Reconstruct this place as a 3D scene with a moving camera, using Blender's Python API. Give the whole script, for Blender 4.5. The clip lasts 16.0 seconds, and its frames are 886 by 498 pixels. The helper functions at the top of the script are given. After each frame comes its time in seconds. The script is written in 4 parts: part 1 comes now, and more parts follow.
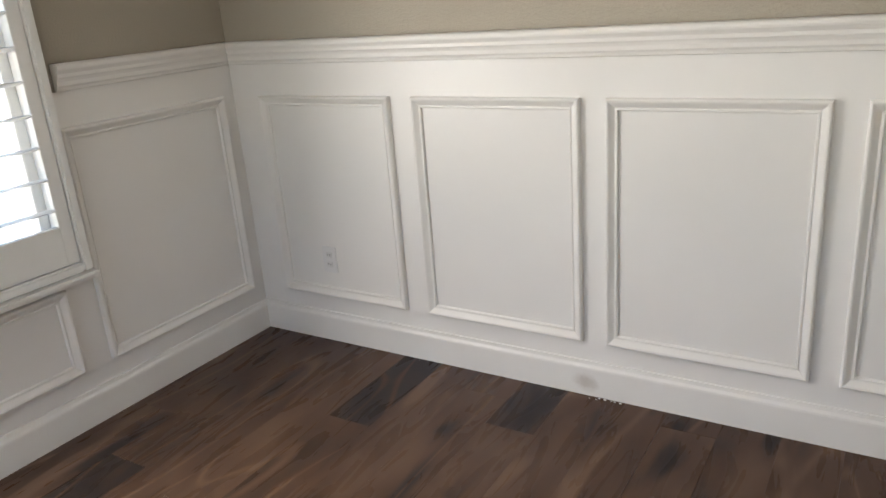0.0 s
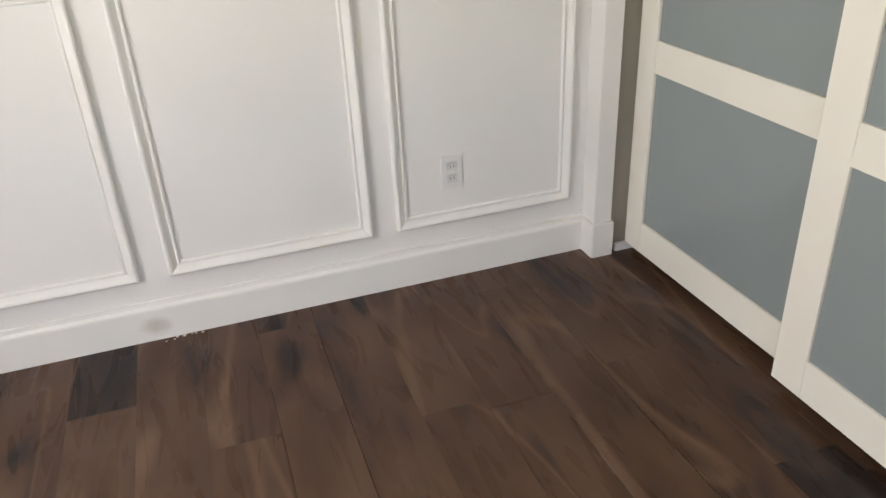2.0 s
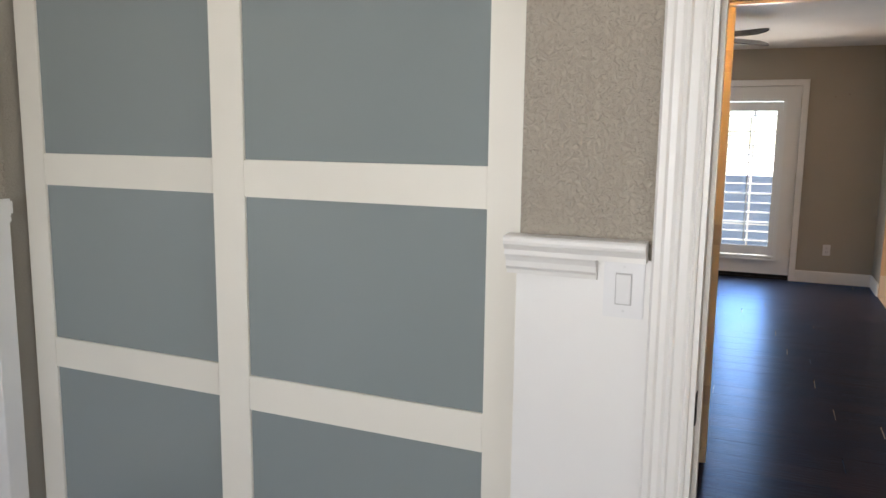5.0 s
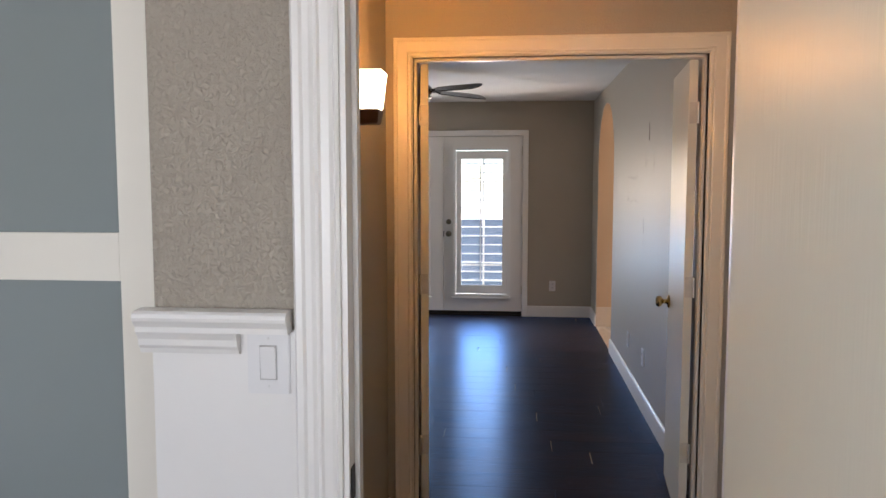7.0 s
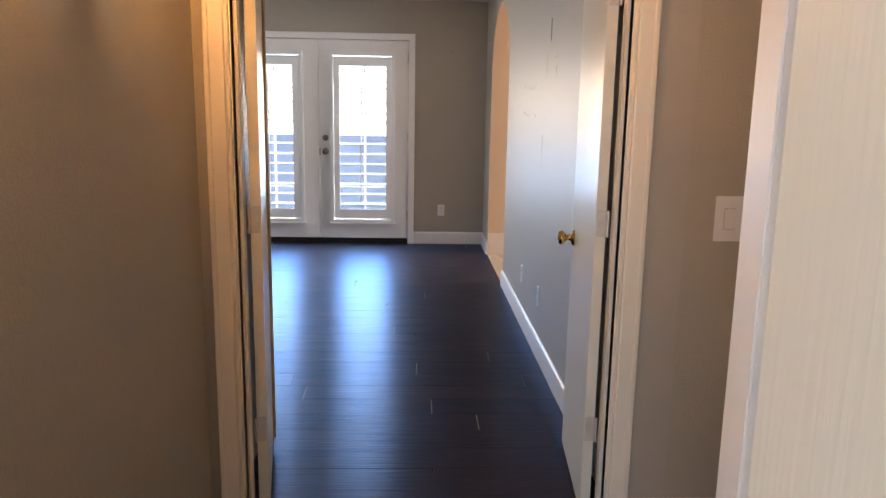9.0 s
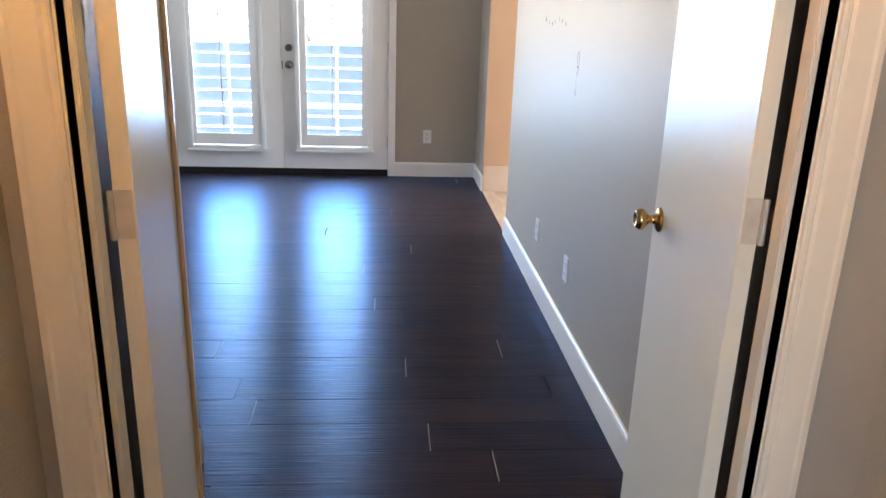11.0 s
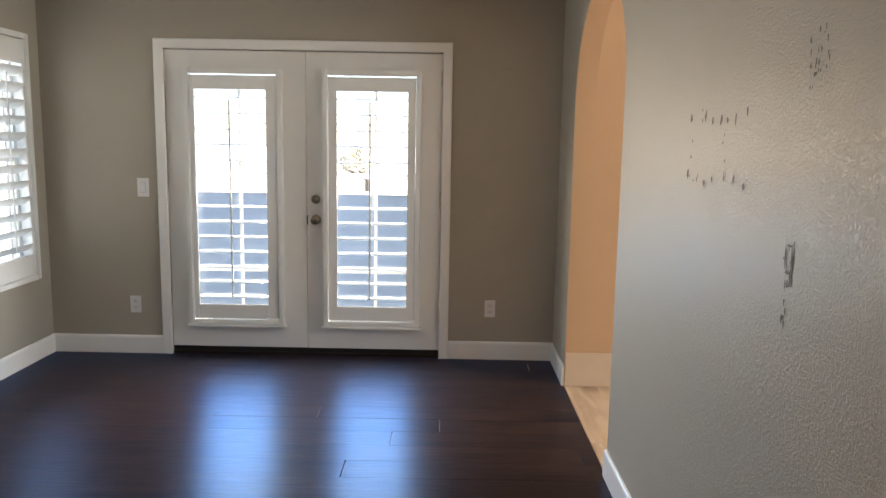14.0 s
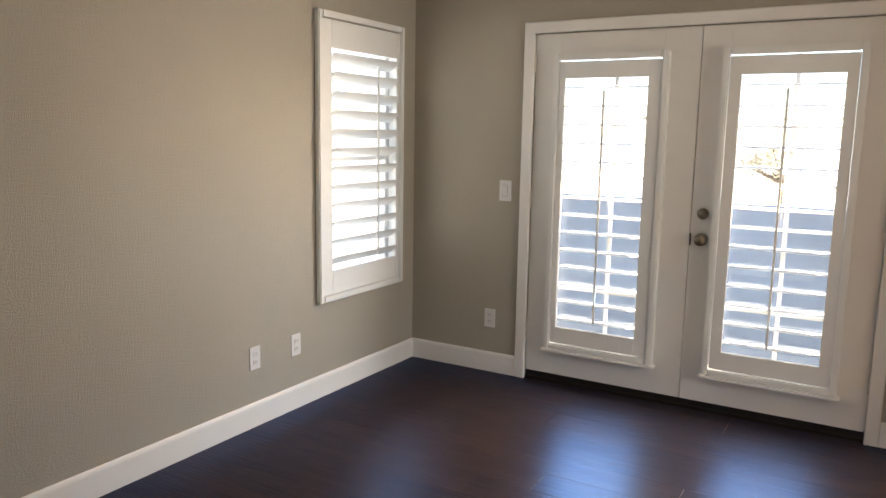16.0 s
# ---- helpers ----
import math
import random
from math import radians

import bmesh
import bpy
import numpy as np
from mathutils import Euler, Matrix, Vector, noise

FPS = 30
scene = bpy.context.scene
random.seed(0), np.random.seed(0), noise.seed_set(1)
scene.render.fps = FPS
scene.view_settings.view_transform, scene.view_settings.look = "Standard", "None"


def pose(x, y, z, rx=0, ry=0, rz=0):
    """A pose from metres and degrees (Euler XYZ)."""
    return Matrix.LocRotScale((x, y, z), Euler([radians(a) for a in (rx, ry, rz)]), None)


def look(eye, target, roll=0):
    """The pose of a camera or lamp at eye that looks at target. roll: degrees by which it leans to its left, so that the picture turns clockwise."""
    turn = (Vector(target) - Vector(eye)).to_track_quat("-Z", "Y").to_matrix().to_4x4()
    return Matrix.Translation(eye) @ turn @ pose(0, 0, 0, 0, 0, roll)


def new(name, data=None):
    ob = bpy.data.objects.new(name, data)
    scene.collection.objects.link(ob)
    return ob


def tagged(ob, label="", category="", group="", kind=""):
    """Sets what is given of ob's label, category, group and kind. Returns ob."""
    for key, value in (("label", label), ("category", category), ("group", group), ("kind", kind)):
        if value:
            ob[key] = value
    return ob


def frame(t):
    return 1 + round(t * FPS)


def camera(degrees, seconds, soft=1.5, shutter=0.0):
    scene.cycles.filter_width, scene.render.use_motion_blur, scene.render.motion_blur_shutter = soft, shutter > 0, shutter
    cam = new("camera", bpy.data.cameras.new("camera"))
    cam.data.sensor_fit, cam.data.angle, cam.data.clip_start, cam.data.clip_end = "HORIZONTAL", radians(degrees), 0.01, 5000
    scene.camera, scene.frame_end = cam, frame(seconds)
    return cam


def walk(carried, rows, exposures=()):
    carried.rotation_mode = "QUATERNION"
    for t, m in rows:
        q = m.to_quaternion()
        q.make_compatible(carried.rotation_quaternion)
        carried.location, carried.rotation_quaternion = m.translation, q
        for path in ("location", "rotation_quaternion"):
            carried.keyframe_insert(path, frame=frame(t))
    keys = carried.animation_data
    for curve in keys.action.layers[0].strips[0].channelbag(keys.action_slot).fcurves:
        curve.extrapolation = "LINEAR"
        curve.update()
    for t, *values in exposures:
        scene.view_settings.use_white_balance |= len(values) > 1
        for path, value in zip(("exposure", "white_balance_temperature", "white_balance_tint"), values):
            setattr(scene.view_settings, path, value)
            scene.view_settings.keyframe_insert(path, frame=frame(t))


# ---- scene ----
cam = camera(61.0, 16.0)
PATH = [
    (0, (0.587, 0.421, 1.438), (-0.427, 2.018, 0.79), -4.4),
    (0.5, (0.407, 0.496, 1.386), (-0.381, 2.156, 0.597), -5.2),
    (1, (0.221, 0.539, 1.378), (-0.215, 2.263, 0.463), -5.5),
    (1.5, (0.041, 0.542, 1.365), (0.068, 2.309, 0.428), -4.5),
    (2, (-0.047, 0.539, 1.336), (0.5, 2.22, 0.4), -2.9),
    (2.5, (-0.122, 0.475, 1.34), (0.9, 1.933, 0.427), -1.0),
    (3, (-0.203, 0.443, 1.357), (1.133, 1.649, 0.486), 0.0),
    (3.5, (-0.317, 0.452, 1.365), (1.225, 1.482, 0.617), 0.8),
    (4, (-0.406, 0.44, 1.394), (1.273, 1.376, 0.843), 1.1),
    (4.2, (-0.413, 0.429, 1.408), (1.298, 1.349, 0.933), 0.8),
    (6.3, (-0.415, 0.26, 1.519), (1.531, 0.707, 1.407), -0.6),
    (6.5, (-0.384, 0.233, 1.516), (1.578, 0.602, 1.392), -0.4),
    (7, (-0.232, 0.16, 1.501), (1.751, 0.354, 1.332), 0.0),
    (7.5, (-0.065, 0.069, 1.493), (1.921, 0.139, 1.27), 0.5),
    (8, (0.095, 0.038, 1.485), (2.076, 0.034, 1.207), 0.6),
    (8.5, (0.334, 0.067, 1.474), (2.307, 0.017, 1.146), 0.9),
    (9, (0.606, 0.056, 1.449), (2.568, -0.029, 1.068), 1.0),
    (9.5, (0.893, 0.032, 1.438), (2.842, -0.075, 1.001), 1.0),
    (9.7, (1.001, 0.034, 1.432), (2.943, -0.081, 0.969), 0.8),
    (11.8, (2.187, 0.136, 1.423), (4.077, -0.024, 0.787), 2.6),
    (12, (2.289, 0.134, 1.424), (4.196, -0.018, 0.839), 2.5),
    (12.5, (2.542, 0.088, 1.441), (4.486, 0.001, 0.978), 2.4),
    (13, (2.829, 0.065, 1.471), (4.794, 0.034, 1.102), 1.9),
    (13.5, (3.11, 0.084, 1.485), (5.086, 0.066, 1.171), 1.3),
    (14, (3.323, 0.042, 1.48), (5.303, 0.055, 1.198), 1.0),
    (14.5, (3.574, -0.027, 1.479), (5.546, 0.153, 1.195), 1.1),
    (15, (3.803, 0.034, 1.473), (5.748, 0.4, 1.184), 0.8),
    (15.5, (4.016, 0.085, 1.48), (5.884, 0.74, 1.193), 0.7),
    (16, (4.254, 0.108, 1.484), (5.957, 1.11, 1.178), 1.0),
]
walk(cam, [(t, look(eye, target, roll)) for t, eye, target, roll in PATH],
     exposures=[(0, 3.07, 6700, 10), (0.5, 3.2, 6800, 10), (1.5, 3.27, 6900, 10), (2, 3.28, 6700, 10), (2.5, 3.43, 6500, 10), (3.5, 3.2, 6600, 10), (6.5, 2.74, 5900, 12), (8, 2.68, 6000, 14), (9, 3.28, 5850, 14), (9.7, 3.82, 5400, 10),
             (12.4, 3.68, 5750, 8), (13, 3.27, 6150, 8), (14.5, 3.08, 6300, 8), (15, 3.08, 6000, 8), (15.5, 3.1, 6350, 10), (16, 3.08, 6800, 11)])

# ---------------------------------------------------------------- light
world = bpy.data.worlds.new("sky_world")
scene.world = world
world.use_nodes = True
wn = world.node_tree.nodes
sky = wn.new("ShaderNodeTexSky")
sky.sky_type = "NISHITA"
sky.sun_disc = False
sky.sun_elevation = radians(58)
sky.sun_rotation = radians(140)
sky.air_density, sky.dust_density, sky.ozone_density = 1.0, 0.3, 2.5
world.node_tree.links.new(sky.outputs[0], wn["Background"].inputs[0])
wn["Background"].inputs[1].default_value = 0.055

sun = new("sun", bpy.data.lights.new("sun", "SUN"))
sun.data.energy, sun.data.angle, sun.data.color = 4.0, radians(0.6), (1.0, 0.95, 0.87)
SUN_DIR = Vector((math.cos(radians(58)) * math.sin(radians(140)), math.cos(radians(58)) * math.cos(radians(140)), math.sin(radians(58))))
sun.matrix_world = look(SUN_DIR * 30, (0, 0, 0))


def window_light(name, eye, target, w, h, watts, color, spread=180):
    lamp = new(name, bpy.data.lights.new(name, "AREA"))
    lamp.data.spread = radians(spread)
    lamp.data.shape, lamp.data.size, lamp.data.size_y = "RECTANGLE", w, h
    lamp.data.energy, lamp.data.color = watts, color
    lamp.matrix_world = look(eye, target)
    return lamp


def bulb(name, at, watts, color, r=0.03):
    lamp = new(name, bpy.data.lights.new(name, "POINT"))
    lamp.data.energy, lamp.data.color, lamp.data.shadow_soft_size = watts, color, r
    lamp.location = at
    return lamp


# lamps for daylight at the openings; rear office and beyond-arch openings are unseen
window_light("window_light_office", (-1.74, 0.95, 1.35), (0.6, 0.55, 1.0), 1.3, 1.3, 5.9, (1.0, 0.962, 0.925))
# fill lamp at an invented opening in the unseen south wall
window_light("fill_light_office_rear", (-0.4, -1.42, 1.5), (-0.2, 1.5, 1.0), 1.4, 1.2, 0.9, (1.0, 0.95, 0.90))
for yc in (0.555, 1.49):
    # warm upper lamp imitates sunlit haze over the parapet, blue low lamp its shade
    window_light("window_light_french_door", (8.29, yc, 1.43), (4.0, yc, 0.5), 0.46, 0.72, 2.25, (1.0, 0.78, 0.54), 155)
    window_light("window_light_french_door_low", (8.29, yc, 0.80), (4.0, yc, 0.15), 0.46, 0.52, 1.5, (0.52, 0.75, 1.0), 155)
window_light("window_light_living", (7.78, 2.66, 1.32), (5.8, -0.69, 1.0), 0.6, 1.2, 0.6, (0.80, 0.90, 1.0), 115)
# fill lamp added beyond the arch, at an opening out of view
window_light("fill_light_beyond_arch", (6.4, -3.9, 1.5), (7.2, -1.0, 1.2), 1.8, 1.4, 10, (1.0, 0.93, 0.84))


# ---------------------------------------------------------------- materials
def mat(name, color, rough=0.5, metal=0.0, var=0.06, scale=3.0, bump=0.0, bscale=80.0, coat=0.0, stretch=(1, 1, 1), bdist=0.002, spec=0.5):
    m = bpy.data.materials.new(name)
    m.use_nodes = True
    nt = m.node_tree
    n, L = nt.nodes, nt.links
    b = n["Principled BSDF"]
    b.inputs["Roughness"].default_value = rough
    b.inputs["Metallic"].default_value = metal
    b.inputs["Coat Weight"].default_value = coat
    b.inputs["Specular IOR Level"].default_value = spec
    tc = n.new("ShaderNodeTexCoord")
    mp = n.new("ShaderNodeMapping")
    mp.inputs["Scale"].default_value = stretch
    L.new(tc.outputs["Object"], mp.inputs["Vector"])
    nz = n.new("ShaderNodeTexNoise")
    nz.inputs["Scale"].default_value, nz.inputs["Detail"].default_value = scale, 6
    L.new(tc.outputs["Object"] if bump else mp.outputs[0], nz.inputs["Vector"])
    ramp = n.new("ShaderNodeValToRGB")
    lo = [c * (1 - var) for c in color]
    hi = [min(1, c * (1 + var)) for c in color]
    ramp.color_ramp.elements[0].color, ramp.color_ramp.elements[1].color = (*lo, 1), (*hi, 1)
    ramp.color_ramp.elements[0].position, ramp.color_ramp.elements[1].position = 0.3, 0.7
    L.new(nz.outputs[0], ramp.inputs[0])
    L.new(ramp.outputs[0], b.inputs["Base Color"])
    rr = n.new("ShaderNodeMapRange")
    rr.inputs["To Min"].default_value, rr.inputs["To Max"].default_value = max(0.02, rough * 0.85), min(1, rough * 1.15)
    L.new(nz.outputs[0], rr.inputs["Value"])
    L.new(rr.outputs[0], b.inputs["Roughness"])
    if bump:
        bz = n.new("ShaderNodeTexNoise")
        bz.inputs["Scale"].default_value, bz.inputs["Detail"].default_value = bscale, 3
        L.new(mp.outputs[0], bz.inputs["Vector"])
        bp = n.new("ShaderNodeBump")
        bp.inputs["Strength"].default_value, bp.inputs["Distance"].default_value = bump, bdist
        L.new(bz.outputs[0], bp.inputs["Height"])
        L.new(bp.outputs[0], b.inputs["Normal"])
    return m


def textured_paint(name, color, rough=0.45, strength=0.6, sheen=0.0, size=120, swirl=0.7, step=(0.42, 0.62), relief=0.0016):
    """Sprayed and knocked-down wall texture under eggshell paint."""
    m = mat(name, color, rough, var=0.035, scale=1.6, coat=sheen)
    nt = m.node_tree
    nt.nodes["Principled BSDF"].inputs["Specular IOR Level"].default_value = 0.31
    # warm specular tint imitates sunlit glare in the wall's highlights
    nt.nodes["Principled BSDF"].inputs["Specular Tint"].default_value = (1.0, 0.80, 0.58, 1)
    n, L = nt.nodes, nt.links
    tc = n.new("ShaderNodeTexCoord")
    a = n.new("ShaderNodeTexNoise")
    a.inputs["Scale"].default_value, a.inputs["Detail"].default_value, a.inputs["Roughness"].default_value = size, 4, 0.6
    a.inputs["Distortion"].default_value = swirl
    c = n.new("ShaderNodeTexNoise")
    c.inputs["Scale"].default_value, c.inputs["Detail"].default_value = 190, 2
    for t in (a, c):
        L.new(tc.outputs["Object"], t.inputs["Vector"])
    r = n.new("ShaderNodeMapRange")
    r.interpolation_type = "SMOOTHSTEP"
    r.inputs["From Min"].default_value, r.inputs["From Max"].default_value = step
    L.new(a.outputs[0], r.inputs["Value"])
    add = n.new("ShaderNodeMath")
    add.operation = "MULTIPLY_ADD"
    add.inputs[1].default_value = 0.25
    L.new(c.outputs[0], add.inputs[0])
    L.new(r.outputs[0], add.inputs[2])
    bp = n.new("ShaderNodeBump")
    bp.inputs["Strength"].default_value, bp.inputs["Distance"].default_value = strength, relief
    L.new(add.outputs[0], bp.inputs["Height"])
    L.new(bp.outputs[0], n["Principled BSDF"].inputs["Normal"])
    return m


def plank_wood(name, k=1.0, relief=1.0, tint=(0.235, 0.40, 0.72), soft=False, tones=((0.032, 0.0185, 0.0115), (0.080, 0.040, 0.022), (0.155, 0.082, 0.043))):
    """Hand-scraped planks: grain runs along the plank (local y); tones from dark to pale."""
    lo, mid, hi = [tuple(c * k for c in t) for t in tones]
    m = bpy.data.materials.new(name)
    m.use_nodes = True
    nt = m.node_tree
    n, L = nt.nodes, nt.links
    b = n["Principled BSDF"]
    b.inputs["Specular IOR Level"].default_value = 0.0
    tc, oi = n.new("ShaderNodeTexCoord"), n.new("ShaderNodeObjectInfo")
    off = n.new("ShaderNodeVectorMath")
    off.operation = "MULTIPLY_ADD"
    comb = n.new("ShaderNodeCombineXYZ")
    for i in range(3):
        L.new(oi.outputs["Random"], comb.inputs[i])
    off.inputs[1].default_value = (37.0, 61.0, 13.0)
    L.new(comb.outputs[0], off.inputs[0])
    L.new(tc.outputs["Object"], off.inputs[2])

    def noise_at(sx, sy, scale, detail, dist):
        mp = n.new("ShaderNodeMapping")
        mp.inputs["Scale"].default_value = (sx, sy, 1)
        L.new(off.outputs[0], mp.inputs["Vector"])
        z = n.new("ShaderNodeTexNoise")
        z.inputs["Scale"].default_value, z.inputs["Detail"].default_value, z.inputs["Distortion"].default_value = scale, detail, dist
        L.new(mp.outputs[0], z.inputs["Vector"])
        return z
    grain = noise_at(3.0, 0.5, 5, 3, 1.4) if soft else noise_at(5, 0.55, 5, 4, 0.9)
    cloud = noise_at(2.6, 1.0, 2.6, 3.5, 0.5) if soft else noise_at(2.4, 0.85, 3.0, 2.5, 0.6)
    ramp = n.new("ShaderNodeValToRGB")
    e = ramp.color_ramp.elements
    e[0].position, e[0].color = 0.30, (*lo, 1)
    e[1].position, e[1].color = 0.80, (*hi, 1)
    e.new(0.5).color = (*mid, 1)
    mix = n.new("ShaderNodeMath")
    mix.operation = "MULTIPLY_ADD"
    mix.inputs[1].default_value = 0.13 if soft else 0.30
    L.new(grain.outputs[0], mix.inputs[0])
    sc = n.new("ShaderNodeMath")
    sc.operation = "MULTIPLY_ADD"
    sc.inputs[1].default_value, sc.inputs[2].default_value = (0.58, 0.12) if soft else (0.85, -0.12)
    L.new(cloud.outputs[0], sc.inputs[0])
    tone = n.new("ShaderNodeMath")
    tone.operation = "MULTIPLY_ADD"
    tone.inputs[1].default_value = 0.09 if soft else 0.17
    L.new(oi.outputs["Random"], tone.inputs[0])
    if soft:
        # about one board in five is smoked almost black
        dark, drop = n.new("ShaderNodeMath"), n.new("ShaderNodeMath")
        dark.operation, drop.operation = "LESS_THAN", "MULTIPLY_ADD"
        dark.inputs[1].default_value, drop.inputs[1].default_value = 0.17, -0.16
        L.new(oi.outputs["Random"], dark.inputs[0])
        L.new(dark.outputs[0], drop.inputs[0])
        L.new(sc.outputs[0], drop.inputs[2])
        sc = drop
    L.new(sc.outputs[0], tone.inputs[2])
    L.new(tone.outputs[0], mix.inputs[2])
    # pale curling figure lines and small dark knots
    fig = noise_at(1.8, 0.35, 2.0, 1.0, 0.5) if soft else noise_at(1.8, 0.10, 2.4, 1.0, 0.4)
    off_line = n.new("ShaderNodeMath")
    off_line.operation = "SUBTRACT"
    off_line.inputs[1].default_value = 0.53
    L.new(fig.outputs[0], off_line.inputs[0])
    gap = n.new("ShaderNodeMath")
    gap.operation = "ABSOLUTE"
    L.new(off_line.outputs[0], gap.inputs[0])
    dist = n.new("ShaderNodeMapRange")
    dist.interpolation_type = "SMOOTHSTEP"
    dist.inputs["From Min"].default_value, dist.inputs["From Max"].default_value = 0.0, 0.022 if soft else 0.016
    dist.inputs["To Min"].default_value, dist.inputs["To Max"].default_value = 1.0, 0.0
    L.new(gap.outputs[0], dist.inputs["Value"])
    lift = n.new("ShaderNodeMath")
    lift.operation = "MULTIPLY_ADD"
    lift.inputs[1].default_value = 0.24 if soft else 0.15
    L.new(dist.outputs[0], lift.inputs[0])
    L.new(mix.outputs[0], lift.inputs[2])
    kn = noise_at(2.2, 0.55, 4.0, 2.5, 0.4) if soft else noise_at(2.5, 1.1, 7.0, 1.0, 0.0)
    kr = n.new("ShaderNodeMapRange")
    kr.interpolation_type = "SMOOTHSTEP"
    kr.inputs["From Min"].default_value, kr.inputs["From Max"].default_value = (0.56, 0.76) if soft else (0.70, 0.78)
    kr.inputs["To Min"].default_value, kr.inputs["To Max"].default_value = 0.0, 0.24 if soft else 0.22
    L.new(kn.outputs[0], kr.inputs["Value"])
    knot = n.new("ShaderNodeMath")
    knot.operation = "SUBTRACT"
    L.new(lift.outputs[0], knot.inputs[0])
    L.new(kr.outputs[0], knot.inputs[1])
    L.new(knot.outputs[0], ramp.inputs[0])
    L.new(ramp.outputs[0], b.inputs["Base Color"])
    rr = n.new("ShaderNodeMapRange")
    rr.inputs["To Min"].default_value, rr.inputs["To Max"].default_value = (0.23, 0.33) if soft else (0.28, 0.38)
    L.new(grain.outputs[0], rr.inputs["Value"])
    L.new(rr.outputs[0], b.inputs["Roughness"])
    wav = noise_at(26, 0.6, 5, 3, 0.2)
    bp = n.new("ShaderNodeBump")
    bp.inputs["Strength"].default_value, bp.inputs["Distance"].default_value = relief, 0.0012
    L.new(wav.outputs[0], bp.inputs["Height"])
    L.new(bp.outputs[0], b.inputs["Normal"])
    # gloss over the stain, its colour tinted to imitate reflected blue sky
    gl, fr, mx = n.new("ShaderNodeBsdfGlossy"), n.new("ShaderNodeFresnel"), n.new("ShaderNodeMixShader")
    gl.inputs["Color"].default_value = (*tint, 1)
    gl.inputs["Anisotropy"].default_value = 0.0 if soft else 0.32
    side = n.new("ShaderNodeCombineXYZ")
    side.inputs[1].default_value = 1.0
    L.new(side.outputs[0], gl.inputs["Tangent"])
    fr.inputs["IOR"].default_value = 1.31 if soft else 1.5
    L.new(rr.outputs[0], gl.inputs["Roughness"])
    L.new(bp.outputs[0], gl.inputs["Normal"])
    L.new(bp.outputs[0], fr.inputs["Normal"])
    L.new(fr.outputs[0], mx.inputs[0])
    L.new(b.outputs[0], mx.inputs[1])
    L.new(gl.outputs[0], mx.inputs[2])
    L.new(mx.outputs[0], n["Material Output"].inputs[0])
    return m


def clear_glass(name, gloss=0.06):
    m = bpy.data.materials.new(name)
    m.use_nodes = True
    n, L = m.node_tree.nodes, m.node_tree.links
    n.remove(n["Principled BSDF"])
    t, g, mx = n.new("ShaderNodeBsdfTransparent"), n.new("ShaderNodeBsdfGlossy"), n.new("ShaderNodeMixShader")
    g.inputs["Roughness"].default_value = 0.02
    mx.inputs[0].default_value = gloss
    L.new(t.outputs[0], mx.inputs[1])
    L.new(g.outputs[0], mx.inputs[2])
    L.new(mx.outputs[0], n["Material Output"].inputs[0])
    return m


def glow(name, color, strength):
    m = bpy.data.materials.new(name)
    m.use_nodes = True
    b = m.node_tree.nodes["Principled BSDF"]
    b.inputs["Base Color"].default_value = (*color, 1)
    b.inputs["Emission Color"].default_value = (*color, 1)
    b.inputs["Emission Strength"].default_value = strength
    b.inputs["Roughness"].default_value = 0.35
    return m


GREIGE = textured_paint("greige_textured_paint", (0.400, 0.368, 0.308), 0.37, 0.55, 0.0, 125)
GREIGE_COARSE = textured_paint("greige_knockdown_paint", (0.405, 0.366, 0.306), 0.37, 1.0, 0.0, 70, 0.3, (0.36, 0.66), 0.0034)
PEACH = textured_paint("peach_textured_paint", (0.52, 0.345, 0.205), 0.5)
CEIL = textured_paint("white_ceiling_paint", (0.74, 0.73, 0.72), 0.8, 0.4)
WHITE = mat("white_semi_gloss_paint", (0.80, 0.785, 0.755), 0.34, var=0.02, scale=4, bump=0.05, bscale=60)
PANELWHITE = mat("white_wainscot_paint", (0.79, 0.775, 0.75), 0.36, var=0.02, scale=2.5, bump=0.08, bscale=90)
CREAM = mat("cream_door_paint", (0.80, 0.765, 0.68), 0.33, var=0.02, scale=4, bump=0.05, bscale=50)
DOORPAINT = mat("off_white_door_paint", (0.74, 0.715, 0.61), 0.31, var=0.015, scale=3, bump=0.6, bscale=30, stretch=(5, 5, 0.2), bdist=0.0011, spec=0.15)
TRIMTAN = mat("ivory_trim_paint", (0.76, 0.71, 0.61), 0.35, var=0.03, scale=5, bump=0.08, bscale=60)
SMOKEGLASS = mat("back_painted_grey_blue_glass", (0.25, 0.283, 0.285), 0.14, var=0.02, scale=1.2, spec=0.5)
SHUTTER = mat("white_shutter_lacquer", (0.82, 0.82, 0.80), 0.3, var=0.015, scale=5)
PLATE = mat("white_plastic_plate", (0.745, 0.74, 0.735), 0.28, var=0.01)
SOCKET = mat("white_plastic_socket", (0.69, 0.685, 0.675), 0.3, var=0.01)
# grey colour stands in for the shadow gap round the rocker paddle
BEZEL = mat("grey_painted_shadow_gap", (0.46, 0.45, 0.44), 0.4, var=0.02)
SLOT = mat("dark_slot", (0.12, 0.11, 0.10), 0.6)
BRASS = mat("worn_antique_brass", (0.50, 0.34, 0.13), 0.24, 1.0, var=0.2, scale=30)
NICKEL = mat("aged_satin_nickel", (0.20, 0.17, 0.13), 0.34, 1.0, var=0.15, scale=40)
STEEL = mat("painted_hinge_steel", (0.62, 0.58, 0.50), 0.35, 0.3, var=0.08, scale=30)
BRONZE = mat("dark_bronze_metal", (0.075, 0.045, 0.03), 0.38, 0.7, var=0.2, scale=20)
